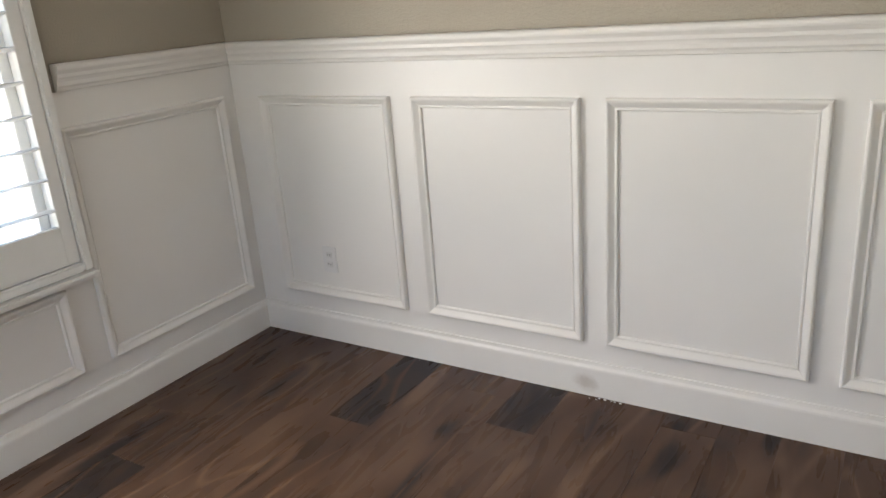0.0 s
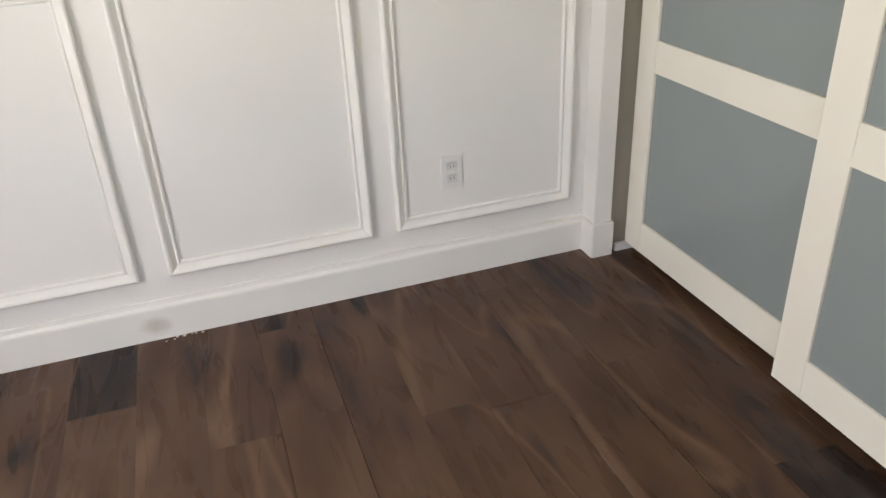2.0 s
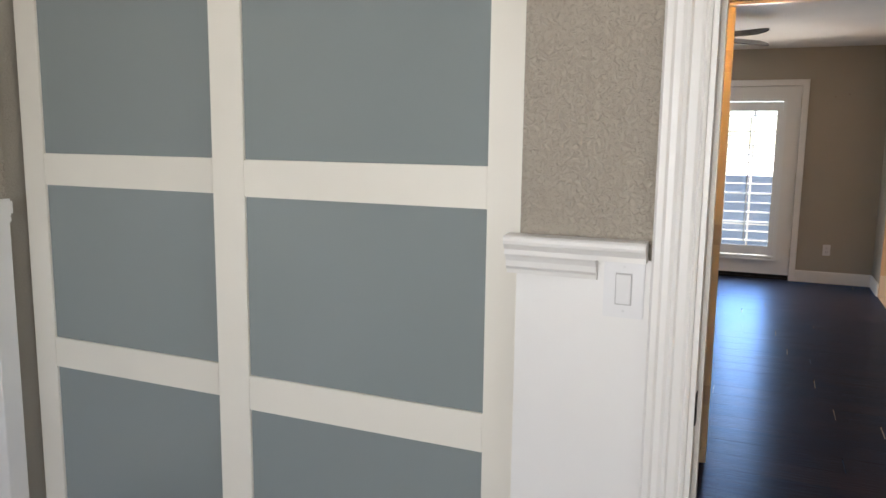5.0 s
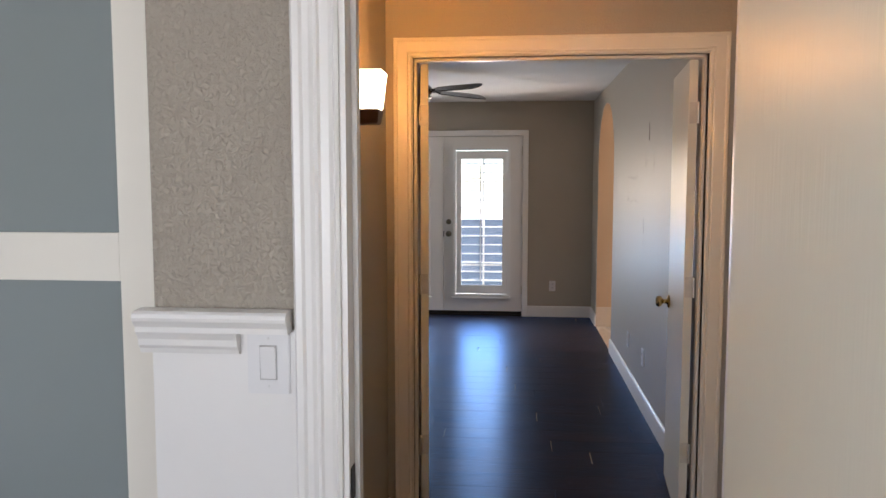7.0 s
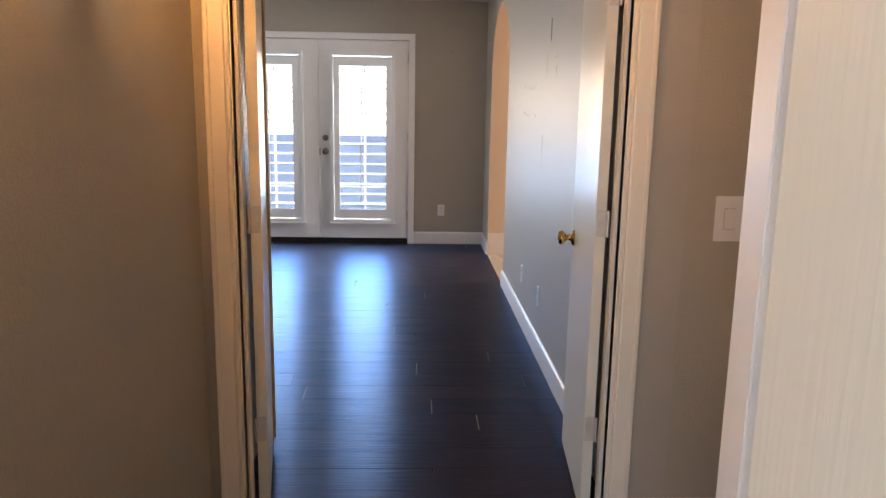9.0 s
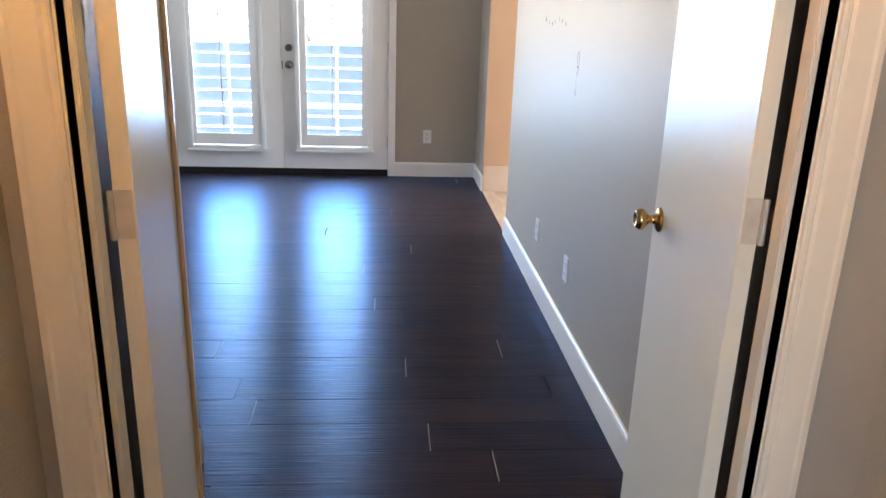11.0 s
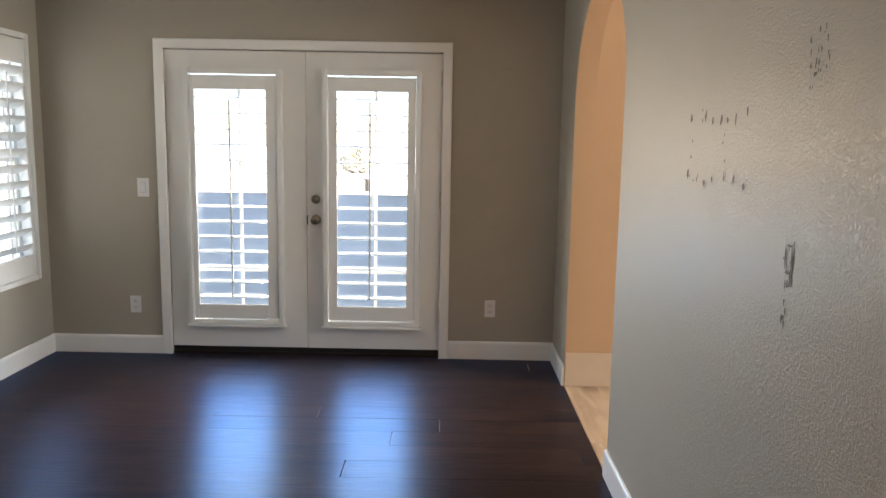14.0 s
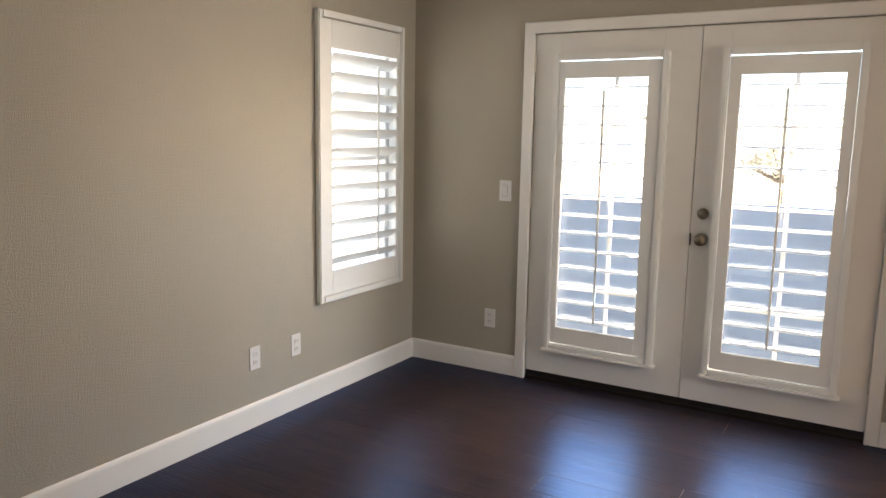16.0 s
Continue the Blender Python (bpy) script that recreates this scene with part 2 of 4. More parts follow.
BLACK = mat("dark_threshold_metal", (0.018, 0.014, 0.012), 0.45, 0.3, var=0.2, scale=20)
PLANK = plank_wood("brown_plank_wood", 0.88, 0.12, (0.72, 0.8, 0.95), True, ((0.036, 0.0245, 0.0185), (0.094, 0.052, 0.031), (0.175, 0.105, 0.064)))
# darker plank tones for the hall and living room floors
PLANK_DARK = plank_wood("dark_plank_wood", 0.48, 1.4, tones=((0.046, 0.022, 0.0135), (0.072, 0.035, 0.019), (0.105, 0.052, 0.027)))
SUBFLOOR = mat("dark_joint", (0.02, 0.011, 0.007), 0.7)
CHIP = mat("chipped_plank_end", (0.42, 0.36, 0.30), 0.6, var=0.2, scale=60)
TILE = plank_wood("light_wood_look_tile", 1.0, 0.3, (0.9, 0.95, 1.0), False, ((0.25, 0.16, 0.09), (0.42, 0.29, 0.18), (0.62, 0.49, 0.34)))
GROUT = mat("tan_grout", (0.40, 0.32, 0.23), 0.8)
BASETILE = mat("beige_base_tile", (0.58, 0.46, 0.33), 0.4, var=0.06, scale=6)
STAIN = mat("grey_scuff_putty", (0.60, 0.565, 0.52), 0.55, var=0.10, scale=14)


def fade_stain(material, centre, radii, rim):
    """Lets a smudge fade into the paint around it, unevenly."""
    n, L = material.node_tree.nodes, material.node_tree.links
    b = n["Principled BSDF"]
    inner = b.inputs["Base Color"].links[0].from_socket
    tc = n.new("ShaderNodeTexCoord")
    sub, div, ln = n.new("ShaderNodeVectorMath"), n.new("ShaderNodeVectorMath"), n.new("ShaderNodeVectorMath")
    sub.operation, div.operation, ln.operation = "SUBTRACT", "DIVIDE", "LENGTH"
    sub.inputs[1].default_value, div.inputs[1].default_value = centre, radii
    L.new(tc.outputs["Object"], sub.inputs[0])
    L.new(sub.outputs[0], div.inputs[0])
    L.new(div.outputs[0], ln.inputs[0])
    nz = n.new("ShaderNodeTexNoise")
    nz.inputs["Scale"].default_value = 28
    L.new(tc.outputs["Object"], nz.inputs["Vector"])
    ad = n.new("ShaderNodeMath")
    ad.operation = "MULTIPLY_ADD"
    ad.inputs[1].default_value = 0.7
    L.new(nz.outputs[0], ad.inputs[0])
    L.new(ln.outputs["Value"], ad.inputs[2])
    mr, mx = n.new("ShaderNodeMapRange"), n.new("ShaderNodeMix")
    mr.inputs["From Min"].default_value, mr.inputs["From Max"].default_value = 0.55, 1.15
    mx.data_type = "RGBA"
    L.new(ad.outputs[0], mr.inputs["Value"])
    L.new(mr.outputs[0], mx.inputs["Factor"])
    L.new(inner, mx.inputs[6])
    mx.inputs[7].default_value = (*rim, 1)
    L.new(mx.outputs[2], b.inputs["Base Color"])


SPOT = mat("dark_adhesive_mark", (0.13, 0.105, 0.085), 0.7, var=0.5, scale=80)
BLADE = mat("dark_walnut_blade", (0.035, 0.028, 0.028), 0.24, var=0.25, scale=6, stretch=(1, 8, 1))
CHROME = mat("dark_gunmetal", (0.10, 0.09, 0.085), 0.25, 1.0, var=0.05, scale=20)
FROST = mat("frosted_white_glass", (0.85, 0.84, 0.80), 0.4, var=0.01)
PANE = clear_glass("window_glass")
# the blue cast of skylit shade is put into this stucco's base colour
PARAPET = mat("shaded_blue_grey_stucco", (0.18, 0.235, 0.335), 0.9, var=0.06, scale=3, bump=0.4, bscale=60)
SHADEGLOW = glow("lit_frosted_shade", (1.0, 0.80, 0.50), 1.2)
CONCRETE = mat("pale_concrete", (0.42, 0.41, 0.38), 0.85, var=0.1, scale=2, bump=0.3, bscale=40)
BARK = mat("grey_bark", (0.13, 0.10, 0.075), 0.9, var=0.3, scale=12, bump=0.5, bscale=30)
# leaf colour is paled to imitate distant haze and glare
LEAF = mat("hazed_pale_leaf", (0.60, 0.55, 0.42), 0.6, var=0.35, scale=3)


# ---------------------------------------------------------------- mesh helpers
def box(bm, x0, y0, z0, x1, y1, z1):
    v = [bm.verts.new(p) for p in ((x0, y0, z0), (x1, y0, z0), (x1, y1, z0), (x0, y1, z0), (x0, y0, z1), (x1, y0, z1), (x1, y1, z1), (x0, y1, z1))]
    for f in ((0, 3, 2, 1), (4, 5, 6, 7), (0, 1, 5, 4), (1, 2, 6, 5), (2, 3, 7, 6), (3, 0, 4, 7)):
        bm.faces.new([v[i] for i in f])
    return v


def soften(bm, w, seg=2):
    bmesh.ops.bevel(bm, geom=list(bm.edges), offset=w, segments=seg, affect="EDGES", clamp_overlap=True)
    return bm


def bbox(x0, y0, z0, x1, y1, z1, w=0.0, seg=2):
    bm = bmesh.new()
    box(bm, min(x0, x1), min(y0, y1), min(z0, z1), max(x0, x1), max(y0, y1), max(z0, z1))
    return soften(bm, w, seg) if w else bm


def part(name, bm, material, parent=None, label="", smooth=False):
    me = bpy.data.meshes.new(name)
    bmesh.ops.recalc_face_normals(bm, faces=bm.faces)
    bm.to_mesh(me)
    bm.free()
    me.materials.append(material)
    if smooth:
        for p in me.polygons:
            p.use_smooth = True
    ob = new(name, me)
    if parent is not None:
        ob.parent = parent
        ob.matrix_parent_inverse = parent.matrix_basis.inverted()
    if label:
        ob["label"] = label
    return ob


def base(name, at=(0, 0, 0)):
    e = new(name)
    e.empty_display_size = 0.1
    e.location = at
    return e


def strip(bm, prof, p0, p1, out, up, m0=0.0, m1=0.0):
    """Sweeps a closed profile (u outwards, v up) from p0 to p1; m0, m1 mitre the ends."""
    p0, p1, out, up = Vector(p0), Vector(p1), Vector(out), Vector(up)
    d = (p1 - p0).normalized()
    a = [bm.verts.new(p0 + out * u + up * v + d * (m0 * v)) for u, v in prof]
    b = [bm.verts.new(p1 + out * u + up * v + d * (m1 * v)) for u, v in prof]
    k = len(prof)
    for i in range(k):
        j = (i + 1) % k
        bm.faces.new((a[i], a[j], b[j], b[i]))
    bm.faces.new(a)
    bm.faces.new(b[::-1])


def strip_bm(*args, **kw):
    bm = bmesh.new()
    strip(bm, *args, **kw)
    return bm


def lathe(prof, axis_at, axis, seg=20):
    """Turns a profile of (radius, distance) about an axis."""
    bm = bmesh.new()
    axis = Vector(axis).normalized()
    s = axis.orthogonal().normalized()
    t = axis.cross(s)
    at = Vector(axis_at)
    rings = []
    for r, h in prof:
        rings.append([bm.verts.new(at + axis * h + (s * math.cos(2 * math.pi * i / seg) + t * math.sin(2 * math.pi * i / seg)) * max(r, 1e-4)) for i in range(seg)])
    for q, w in zip(rings, rings[1:]):
        for i in range(seg):
            j = (i + 1) % seg
            bm.faces.new((q[i], q[j], w[j], w[i]))
    bm.faces.new(rings[0][::-1])
    bm.faces.new(rings[-1])
    return bm


PANEL_MOULD = [(0, 0), (0.013, 0), (0.020, 0.0025), (0.0225, 0.007), (0.0205, 0.013), (0.013, 0.022), (0.0085, 0.028), (0.0075, 0.0305), (0.0105, 0.0325), (0.0105, 0.037), (0.006, 0.040), (0, 0.040)]
RAIL = [(0, 0), (0.010, 0), (0.013, 0.010), (0.019, 0.017), (0.021, 0.030), (0.026, 0.039), (0.031, 0.045), (0.032, 0.056), (0.037, 0.063), (0.042, 0.069), (0.044, 0.076), (0.042, 0.083), (0.036, 0.088), (0, 0.09)]
CASING = [(0, 0), (0.009, 0), (0.012, 0.004), (0.012, 0.011), (0.010, 0.013), (0.0145, 0.019), (0.017, 0.058), (0.0205, 0.063), (0.0205, 0.073), (0.017, 0.076), (0, 0.076)]
CASING_WIDE = [(0, 0), (0.012, 0), (0.015, 0.006), (0.010, 0.011), (0.015, 0.018), (0.016, 0.034), (0.021, 0.039), (0.018, 0.046), (0.023, 0.054), (0.022, 0.066), (0.027, 0.072), (0.028, 0.084), (0.02, 0.09), (0, 0.09)]
FLAT_CASING = [(0, 0), (0.014, 0), (0.018, 0.004), (0.018, 0.058), (0.014, 0.064), (0, 0.064)]
BASE_TALL = [(0, 0), (0.018, 0), (0.018, 0.124), (0.0165, 0.131), (0.010, 0.140), (0.008, 0.153), (0, 0.153)]
BASE_LOW = [(0, 0), (0.015, 0), (0.015, 0.108), (0.012, 0.118), (0.006, 0.125), (0, 0.125)]


def moulding(name, prof, p0, p1, out, up, material, label, parent=None, m0=0.0, m1=0.0):
    ob = part(name, strip_bm(prof, p0, p1, out, up, m0=m0, m1=m1), material, parent)
    if parent is None:
        tagged(ob, label, "trim" if name == "trim" else "baseboard", kind="structure")
    return ob


def panel_frame(origin, along, out, a0, a1, z0, z1, material=None):
    """A mitred picture-frame moulding on a wall: origin on the wall, along its run, out of its face."""
    material = material or WHITE
    o, al, z = Vector(origin), Vector(along), Vector((0, 0, 1))
    e = base("trim", o + al * a0 + z * z0)
    tagged(e, "white painted rectangular picture-frame panel moulding on the wainscot", "moulding", "wainscot panel mouldings", "structure")
    A, B, C, D = o + al * a0 + z * z0, o + al * a1 + z * z0, o + al * a1 + z * z1, o + al * a0 + z * z1
    for p, q, up in ((A, B, z), (B, C, -al), (C, D, -z), (D, A, al)):
        part("moulding_strip", strip_bm(PANEL_MOULD, p, q, out, up, m0=1, m1=-1), material, e)
    return e


def door_casing(label, prof, out, along, origin, a0, a1, top, material, foot=0.0):
    """Casing round an opening on the wall face through origin: legs and a mitred head."""
    o, al, z = Vector(origin), Vector(along), Vector((0, 0, 1))
    e = base("door_frame", o + al * a0)
    tagged(e, label, "door frame", kind="structure")
    part("casing_leg", strip_bm(prof, o + al * a0 + z * foot, o + al * a0 + z * top, out, -al, m0=0, m1=1), material, e)
    part("casing_leg", strip_bm(prof, o + al * a1 + z * foot, o + al * a1 + z * top, out, al, m0=0, m1=1), material, e)
    part("casing_head", strip_bm(prof, o + al * a0 + z * top, o + al * a1 + z * top, out, z, m0=-1, m1=1), material, e)
    return e


def wall(name, label, material, boxes):
    bm = bmesh.new()
    for b in boxes:
        box(bm, *b)
    return tagged(part(name, bm, material), label, "wall", kind="structure")


# ---------------------------------------------------------------- setting: walls, floors, ceilings
H = 2.44
# office
NY, WX, EX, SY = 2.72, -1.863, 1.20, -1.50
wall("wall_north_office", "greige upper wall above white wainscot, lightly textured", GREIGE, [(WX - 0.14, NY, 0, 1.70, NY + 0.14, H)])
W1 = (0.40, 1.85, 0.66, 2.06)
wall("wall_west_office", "greige upper wall beside a white shuttered window", GREIGE,
     [(WX - 0.14, SY, 0, WX, W1[0], H), (WX - 0.14, W1[1], 0, WX, NY, H), (WX - 0.14, W1[0], 0, WX, W1[1], W1[2]), (WX - 0.14, W1[0], W1[3], WX, W1[1], H)])
# this wall's opening is invented, out of view, for the rear fill
wall("wall_south_office", "plain greige painted wall with an added, unseen window opening", GREIGE,
     [(WX - 0.14, SY - 0.14, 0, -1.2, SY, H), (0.4, SY - 0.14, 0, EX, SY, H), (-1.2, SY - 0.14, 0, 0.4, SY, 0.8), (-1.2, SY - 0.14, 2.1, 0.4, SY, H)])
EX2 = 1.315
D1 = (-0.283, 0.505, 2.045)
wall("wall_east_office", "greige textured wall between closet and doorway", GREIGE_COARSE,
     [(EX, D1[1], 0, EX2, 0.882, H), (EX, 0.882, 2.045, EX2, 2.63, H), (EX, 2.63, 0, 1.258, NY, H), (EX, D1[0], D1[2], EX2, D1[1], H), (EX, SY, 0, EX2, D1[0], H)])
wall("wall_closet", "greige closet enclosure behind sliding doors", GREIGE,
     [(1.258, 2.645, 0, 1.70, NY, H), (1.70, 0.832, 0, 1.80, NY + 0.14, H), (EX2, 0.83, 0, 1.70, 0.882, H)])
# hall
HNY, HEX, HEX2 = 0.715, 2.957, 3.045
D2 = (-0.612, 0.600, 2.035)
wall("wall_north_hall", "taupe textured hall wall lit warm by a sconce", GREIGE, [(EX2, HNY, 0, HEX, HNY + 0.115, H)])
wall("wall_east_hall", "taupe textured hall wall around the double doorway", GREIGE,
     [(HEX, D2[1], 0, HEX2, 0.83, H), (HEX, D2[0], D2[2], HEX2, D2[1], H), (HEX, -3.2, 0, HEX2, D2[0], H)])
tagged(part("trim_patch", bbox(HEX - 0.002, -0.82, 0.13, HEX + 0.01, -0.694, H), mat("smooth_greige_skim", (0.40, 0.365, 0.315), 0.38, var=0.04, scale=5)), "smooth skim-coated strip of wall beside the casing", "wall patch", kind="structure")
wall("wall_west_hall", "taupe hall wall", GREIGE, [(EX, -3.2, 0, EX2, SY - 0.14, H)])
wall("wall_south_hall", "taupe wall closing the hall", GREIGE, [(EX, -3.34, 0, HEX2, -3.2, H)])
# living room
LSY, LNY, LEX = -0.69, 2.755, 8.365
wall("wall_stub", "short grey textured wall beside the open door leaf", GREIGE, [(HEX2, 0.69, 0, 3.885, 0.83, H)])
wall("wall_west_living", "greige living room wall", GREIGE, [(3.76, 0.83, 0, 3.90, LNY, H)])
W2 = (7.42, 8.18, 0.60, 2.06)
wall("wall_north_living", "greige living room wall with a shuttered window", GREIGE,
     [(3.76, LNY, 0, W2[0], LNY + 0.15, H), (W2[1], LNY, 0, LEX + 0.15, LNY + 0.15, H), (W2[0], LNY, 0, W2[1], LNY + 0.15, W2[2]), (W2[0], LNY, W2[3], W2[1], LNY + 0.15, H)])
FD = (0.095, 1.930, 2.055)
wall("wall_east_living", "greige wall around white French doors", GREIGE,
     [(LEX, LSY - 0.12, 0, LEX + 0.15, FD[0], H), (LEX, FD[1], 0, LEX + 0.15, LNY, H), (LEX, FD[0], FD[2], LEX + 0.15, FD[1], H)])

# south wall with the elliptical arch
AX0, AX1, ASPRING, ARISE = 6.55, 7.82, 1.74, 0.55


def arched_wall():
    bm = bmesh.new()
    box(bm, HEX2, LSY - 0.12, 0, AX0, LSY, H)
    box(bm, AX1, LSY - 0.12, 0, LEX, LSY, H)
    k = 28
    cx, a = (AX0 + AX1) / 2, (AX1 - AX0) / 2
    pts = [(cx - a * math.cos(math.pi * i / k), ASPRING + ARISE * math.sin(math.pi * i / k)) for i in range(k + 1)]
    for (xa, za), (xb, zb) in zip(pts, pts[1:]):
        f = [bm.verts.new((x, LSY, z)) for x, z in ((xa, za), (xb, zb), (xb, H), (xa, H))]
        g = [bm.verts.new((v.co.x, LSY - 0.12, v.co.z)) for v in f]
        bm.faces.new(f)
        bm.faces.new(g[::-1])
        bm.faces.new((f[0], f[1], g[1], g[0]))
    bmesh.ops.remove_doubles(bm, verts=bm.verts, dist=1e-5)
    return tagged(part("wall_south_living", bm, GREIGE), "grey textured wall with an arched opening and marks", "wall", kind="structure")


arched_wall()


def arch_lining():
    bm = bmesh.new()
    k = 32
    cx, a = (AX0 + AX1) / 2, (AX1 - AX0) / 2
    pts = [(AX0, 0.0)] + [(cx - a * math.cos(math.pi * i / k), ASPRING + ARISE * math.sin(math.pi * i / k)) for i in range(k + 1)] + [(AX1, 0.0)]
    rows = []
    for x, z in pts:
        d = Vector((cx - x, 0, max(0.0, 0.0 if z <= ASPRING else 1.2 - z))).normalized() * 0.003
        rows.append([bm.verts.new((x + d.x * q, y, z + d.z * q)) for q, y in ((0.15, LSY - 0.118), (1, LSY - 0.118), (1, LSY - 0.003), (0.15, LSY - 0.003))])
    for p, q in zip(rows, rows[1:]):
        for i in range(4):
            j = (i + 1) % 4
            bm.faces.new((p[i], p[j], q[j], q[i]))
    return tagged(part("trim_arch_reveal", bm, PEACH), "peach painted reveal of the arched opening", "arch", kind="structure")


arch_lining()
# room beyond the arch
wall("wall_east_beyond", "peach wall beyond the arched opening", PEACH, [(AX1 + 0.004, -4.1, 0, AX1 + 0.12, LSY - 0.12, H)])
# unseen wall; its opening is made up to go with the fill lamp
wall("wall_south_beyond", "peach wall beyond the arch with an added, unseen opening", PEACH, [(4.6, -4.2, 0, 5.4, -4.1, H), (7.4, -4.2, 0, AX1 + 0.12, -4.1, H), (5.4, -4.2, 0, 7.4, -4.1, 0.8), (5.4, -4.2, 2.1, 7.4, -4.1, H)])
wall("wall_west_beyond", "peach wall closing the space beyond the arch", PEACH, [(4.5, -4.2, 0, 4.6, LSY - 0.12, H)])


def ceiling(name, x0, y0, x1, y1):
    return tagged(part(name, bbox(x0, y0, H, x1, y1, H + 0.1), CEIL), "white lightly textured ceiling", "ceiling", kind="structure")


ceiling("ceiling_office", WX - 0.14, SY - 0.14, EX2 - 0.06, NY + 0.14)
ceiling("ceiling_hall", EX2 - 0.06, -3.34, HEX2 - 0.06, NY + 0.14)
ceiling("ceiling_living", HEX2 - 0.06, LSY - 0.12, LEX + 0.15, LNY + 0.15)
ceiling("ceiling_beyond", 4.5, -4.2, AX1 + 0.12, LSY - 0.12)

# ---------------------------------------------------------------- office trim: wainscot
WT = 0.006
wains = [("wall_wainscot_north", (WX, NY - WT, 0.0, EX, NY, 1.21), PANELWHITE), ("wall_wainscot_east", (EX - WT, D1[1] + 0.02, 0, EX, 0.886, 1.216), PANELWHITE)]
for nm, b, m in wains:
    tagged(part(nm, bbox(*b), m), "smooth white painted wainscot panel on the wall", "wainscot", kind="structure")
bmw = bmesh.new()
for b in ((WX, SY, 0, WX + WT, W1[0] - 0.05, 1.21), (WX, W1[1] + 0.03, 0, WX + WT, NY - WT, 1.21), (WX, W1[0] - 0.05, 0, WX + WT, W1[1] + 0.03, 0.62)):
    box(bmw, *b)
tagged(part("wall_wainscot_west", bmw, PANELWHITE), "smooth white painted wainscot below and beside the window", "wainscot", kind="structure")

ny = NY - WT
moulding("trim", RAIL, (WX, ny, 1.212), (EX, ny, 1.212), (0, -1, 0), (0, 0, 1), WHITE, "white stepped chair rail moulding capping the wainscot")
moulding("trim", RAIL, (WX + WT, 1.93, 1.212), (WX + WT, ny, 1.212), (1, 0, 0), (0, 0, 1), WHITE, "white stepped chair rail beside the window")
moulding("trim", RAIL, (EX - WT, 0.703, 1.168), (EX - WT, 0.906, 1.168), (-1, 0, 0), (0, 0, 1), WHITE, "white chair rail end notched around the light switch")
moulding("trim", [(u, v - 0.045) for u, v in RAIL if v > 0.04] + [(0, 0.0)], (EX - WT, 0.598, 1.213), (EX - WT, 0.703, 1.213), (-1, 0, 0), (0, 0, 1), WHITE, "white upper half of chair rail above the light switch")
moulding("baseboard", BASE_TALL, (WX, ny, 0), (EX, ny, 0), (0, -1, 0), (0, 0, 1), WHITE, "tall white painted baseboard with eased top")
moulding("baseboard", BASE_TALL, (WX + WT, SY, 0), (WX + WT, ny, 0), (1, 0, 0), (0, 0, 1), WHITE, "tall white painted baseboard under the window")
moulding("baseboard", BASE_TALL, (EX - WT, D1[1] + 0.09, 0), (EX - WT, 0.886, 0), (-1, 0, 0), (0, 0, 1), WHITE, "short tall white baseboard beside the closet")
moulding("baseboard", BASE_TALL, (EX, SY, 0), (EX, D1[0] - 0.1, 0), (-1, 0, 0), (0, 0, 1), WHITE, "tall white painted baseboard")
moulding("baseboard", BASE_TALL, (WX, SY, 0), (EX, SY, 0), (0, 1, 0), (0, 0, 1), WHITE, "tall white painted baseboard")
for a0, a1 in ((-1.70, -1.052), (-0.952, -0.306), (-0.221, 0.42), (0.503, 1.134)):
    panel_frame((0, ny, 0), (1, 0, 0), (0, -1, 0), a0, a1, 0.23, 1.085)
panel_frame((WX + WT, 0, 0), (0, 1, 0), (1, 0, 0), 1.905, 2.645, 0.23, 1.09)
panel_frame((WX + WT, 0, 0), (0, 1, 0), (1, 0, 0), 1.12, 1.79, 0.23, 0.55)
panel_frame((WX + WT, 0, 0), (0, 1, 0), (1, 0, 0), 0.38, 1.05, 0.23, 0.55)

# wrapped wall end beside the closet
pil = base("trim", (1.19, 2.62, 0))
tagged(pil, "white boxed wall end with plinth block and cap", "pilaster", kind="structure")
part("shaft", bbox(1.194, 2.624, 0.15, 1.262, ny - 0.002, 1.18, 0.002), WHITE, pil)
part("plinth_block", bbox(1.186, 2.615, 0, 1.270, ny - 0.002, 0.15, 0.003), WHITE, pil)
part("cap", soften(bbox(1.184, 2.612, 1.20, 1.272, ny - 0.002, 1.255), 0.008), WHITE, pil)
part("cap_neck", bbox(1.190, 2.618, 1.178, 1.266, ny - 0.002, 1.20, 0.004), WHITE, pil)
tagged(part("baseboard", bbox(1.29, 2.628, 0.0, 1.45, 2.643, 0.05, 0.002), WHITE), "short white baseboard scrap beside the closet door", "baseboard", kind="structure")

# wall stain on the baseboard
sc = bmesh.new()
bmesh.ops.create_circle(sc, cap_ends=True, segments=22, radius=0.05)
for v in sc.verts:
    k = 1 + 0.12 * noise.noise(v.co * 40)
    v.co = Vector((v.co.x * k * 1.5 - 0.295, NY - WT - 0.0186, 0.072 + v.co.y * k))
fade_stain(STAIN, (-0.295, NY - WT - 0.0186, 0.072), (0.075, 1.0, 0.05), (0.80, 0.785, 0.755))
tagged(part("scuff_mark", sc, STAIN), "faint round grey patched scuff on the baseboard", "mark")

rc = random.Random(21)
for i in range(7):
    r = rc.uniform(0.002, 0.0055)
    cb = bbox(-r, -r * 0.6, 0, r, r * 0.6, r * 0.7, r * 0.2, 1)
    for v in cb.verts:
        v.co *= rc.uniform(0.7, 1.25)
        v.co.z = max(v.co.z, 0.0)
    crumb = part("paint_chip", cb, WHITE)
    crumb.location = (-0.27 + i * 0.017 + rc.uniform(-0.006, 0.006), 2.688 - rc.uniform(0, 0.012), 0.0202)
    tagged(crumb, "tiny white paint crumb lying on the plank floor", "paint chip", "paint chips")

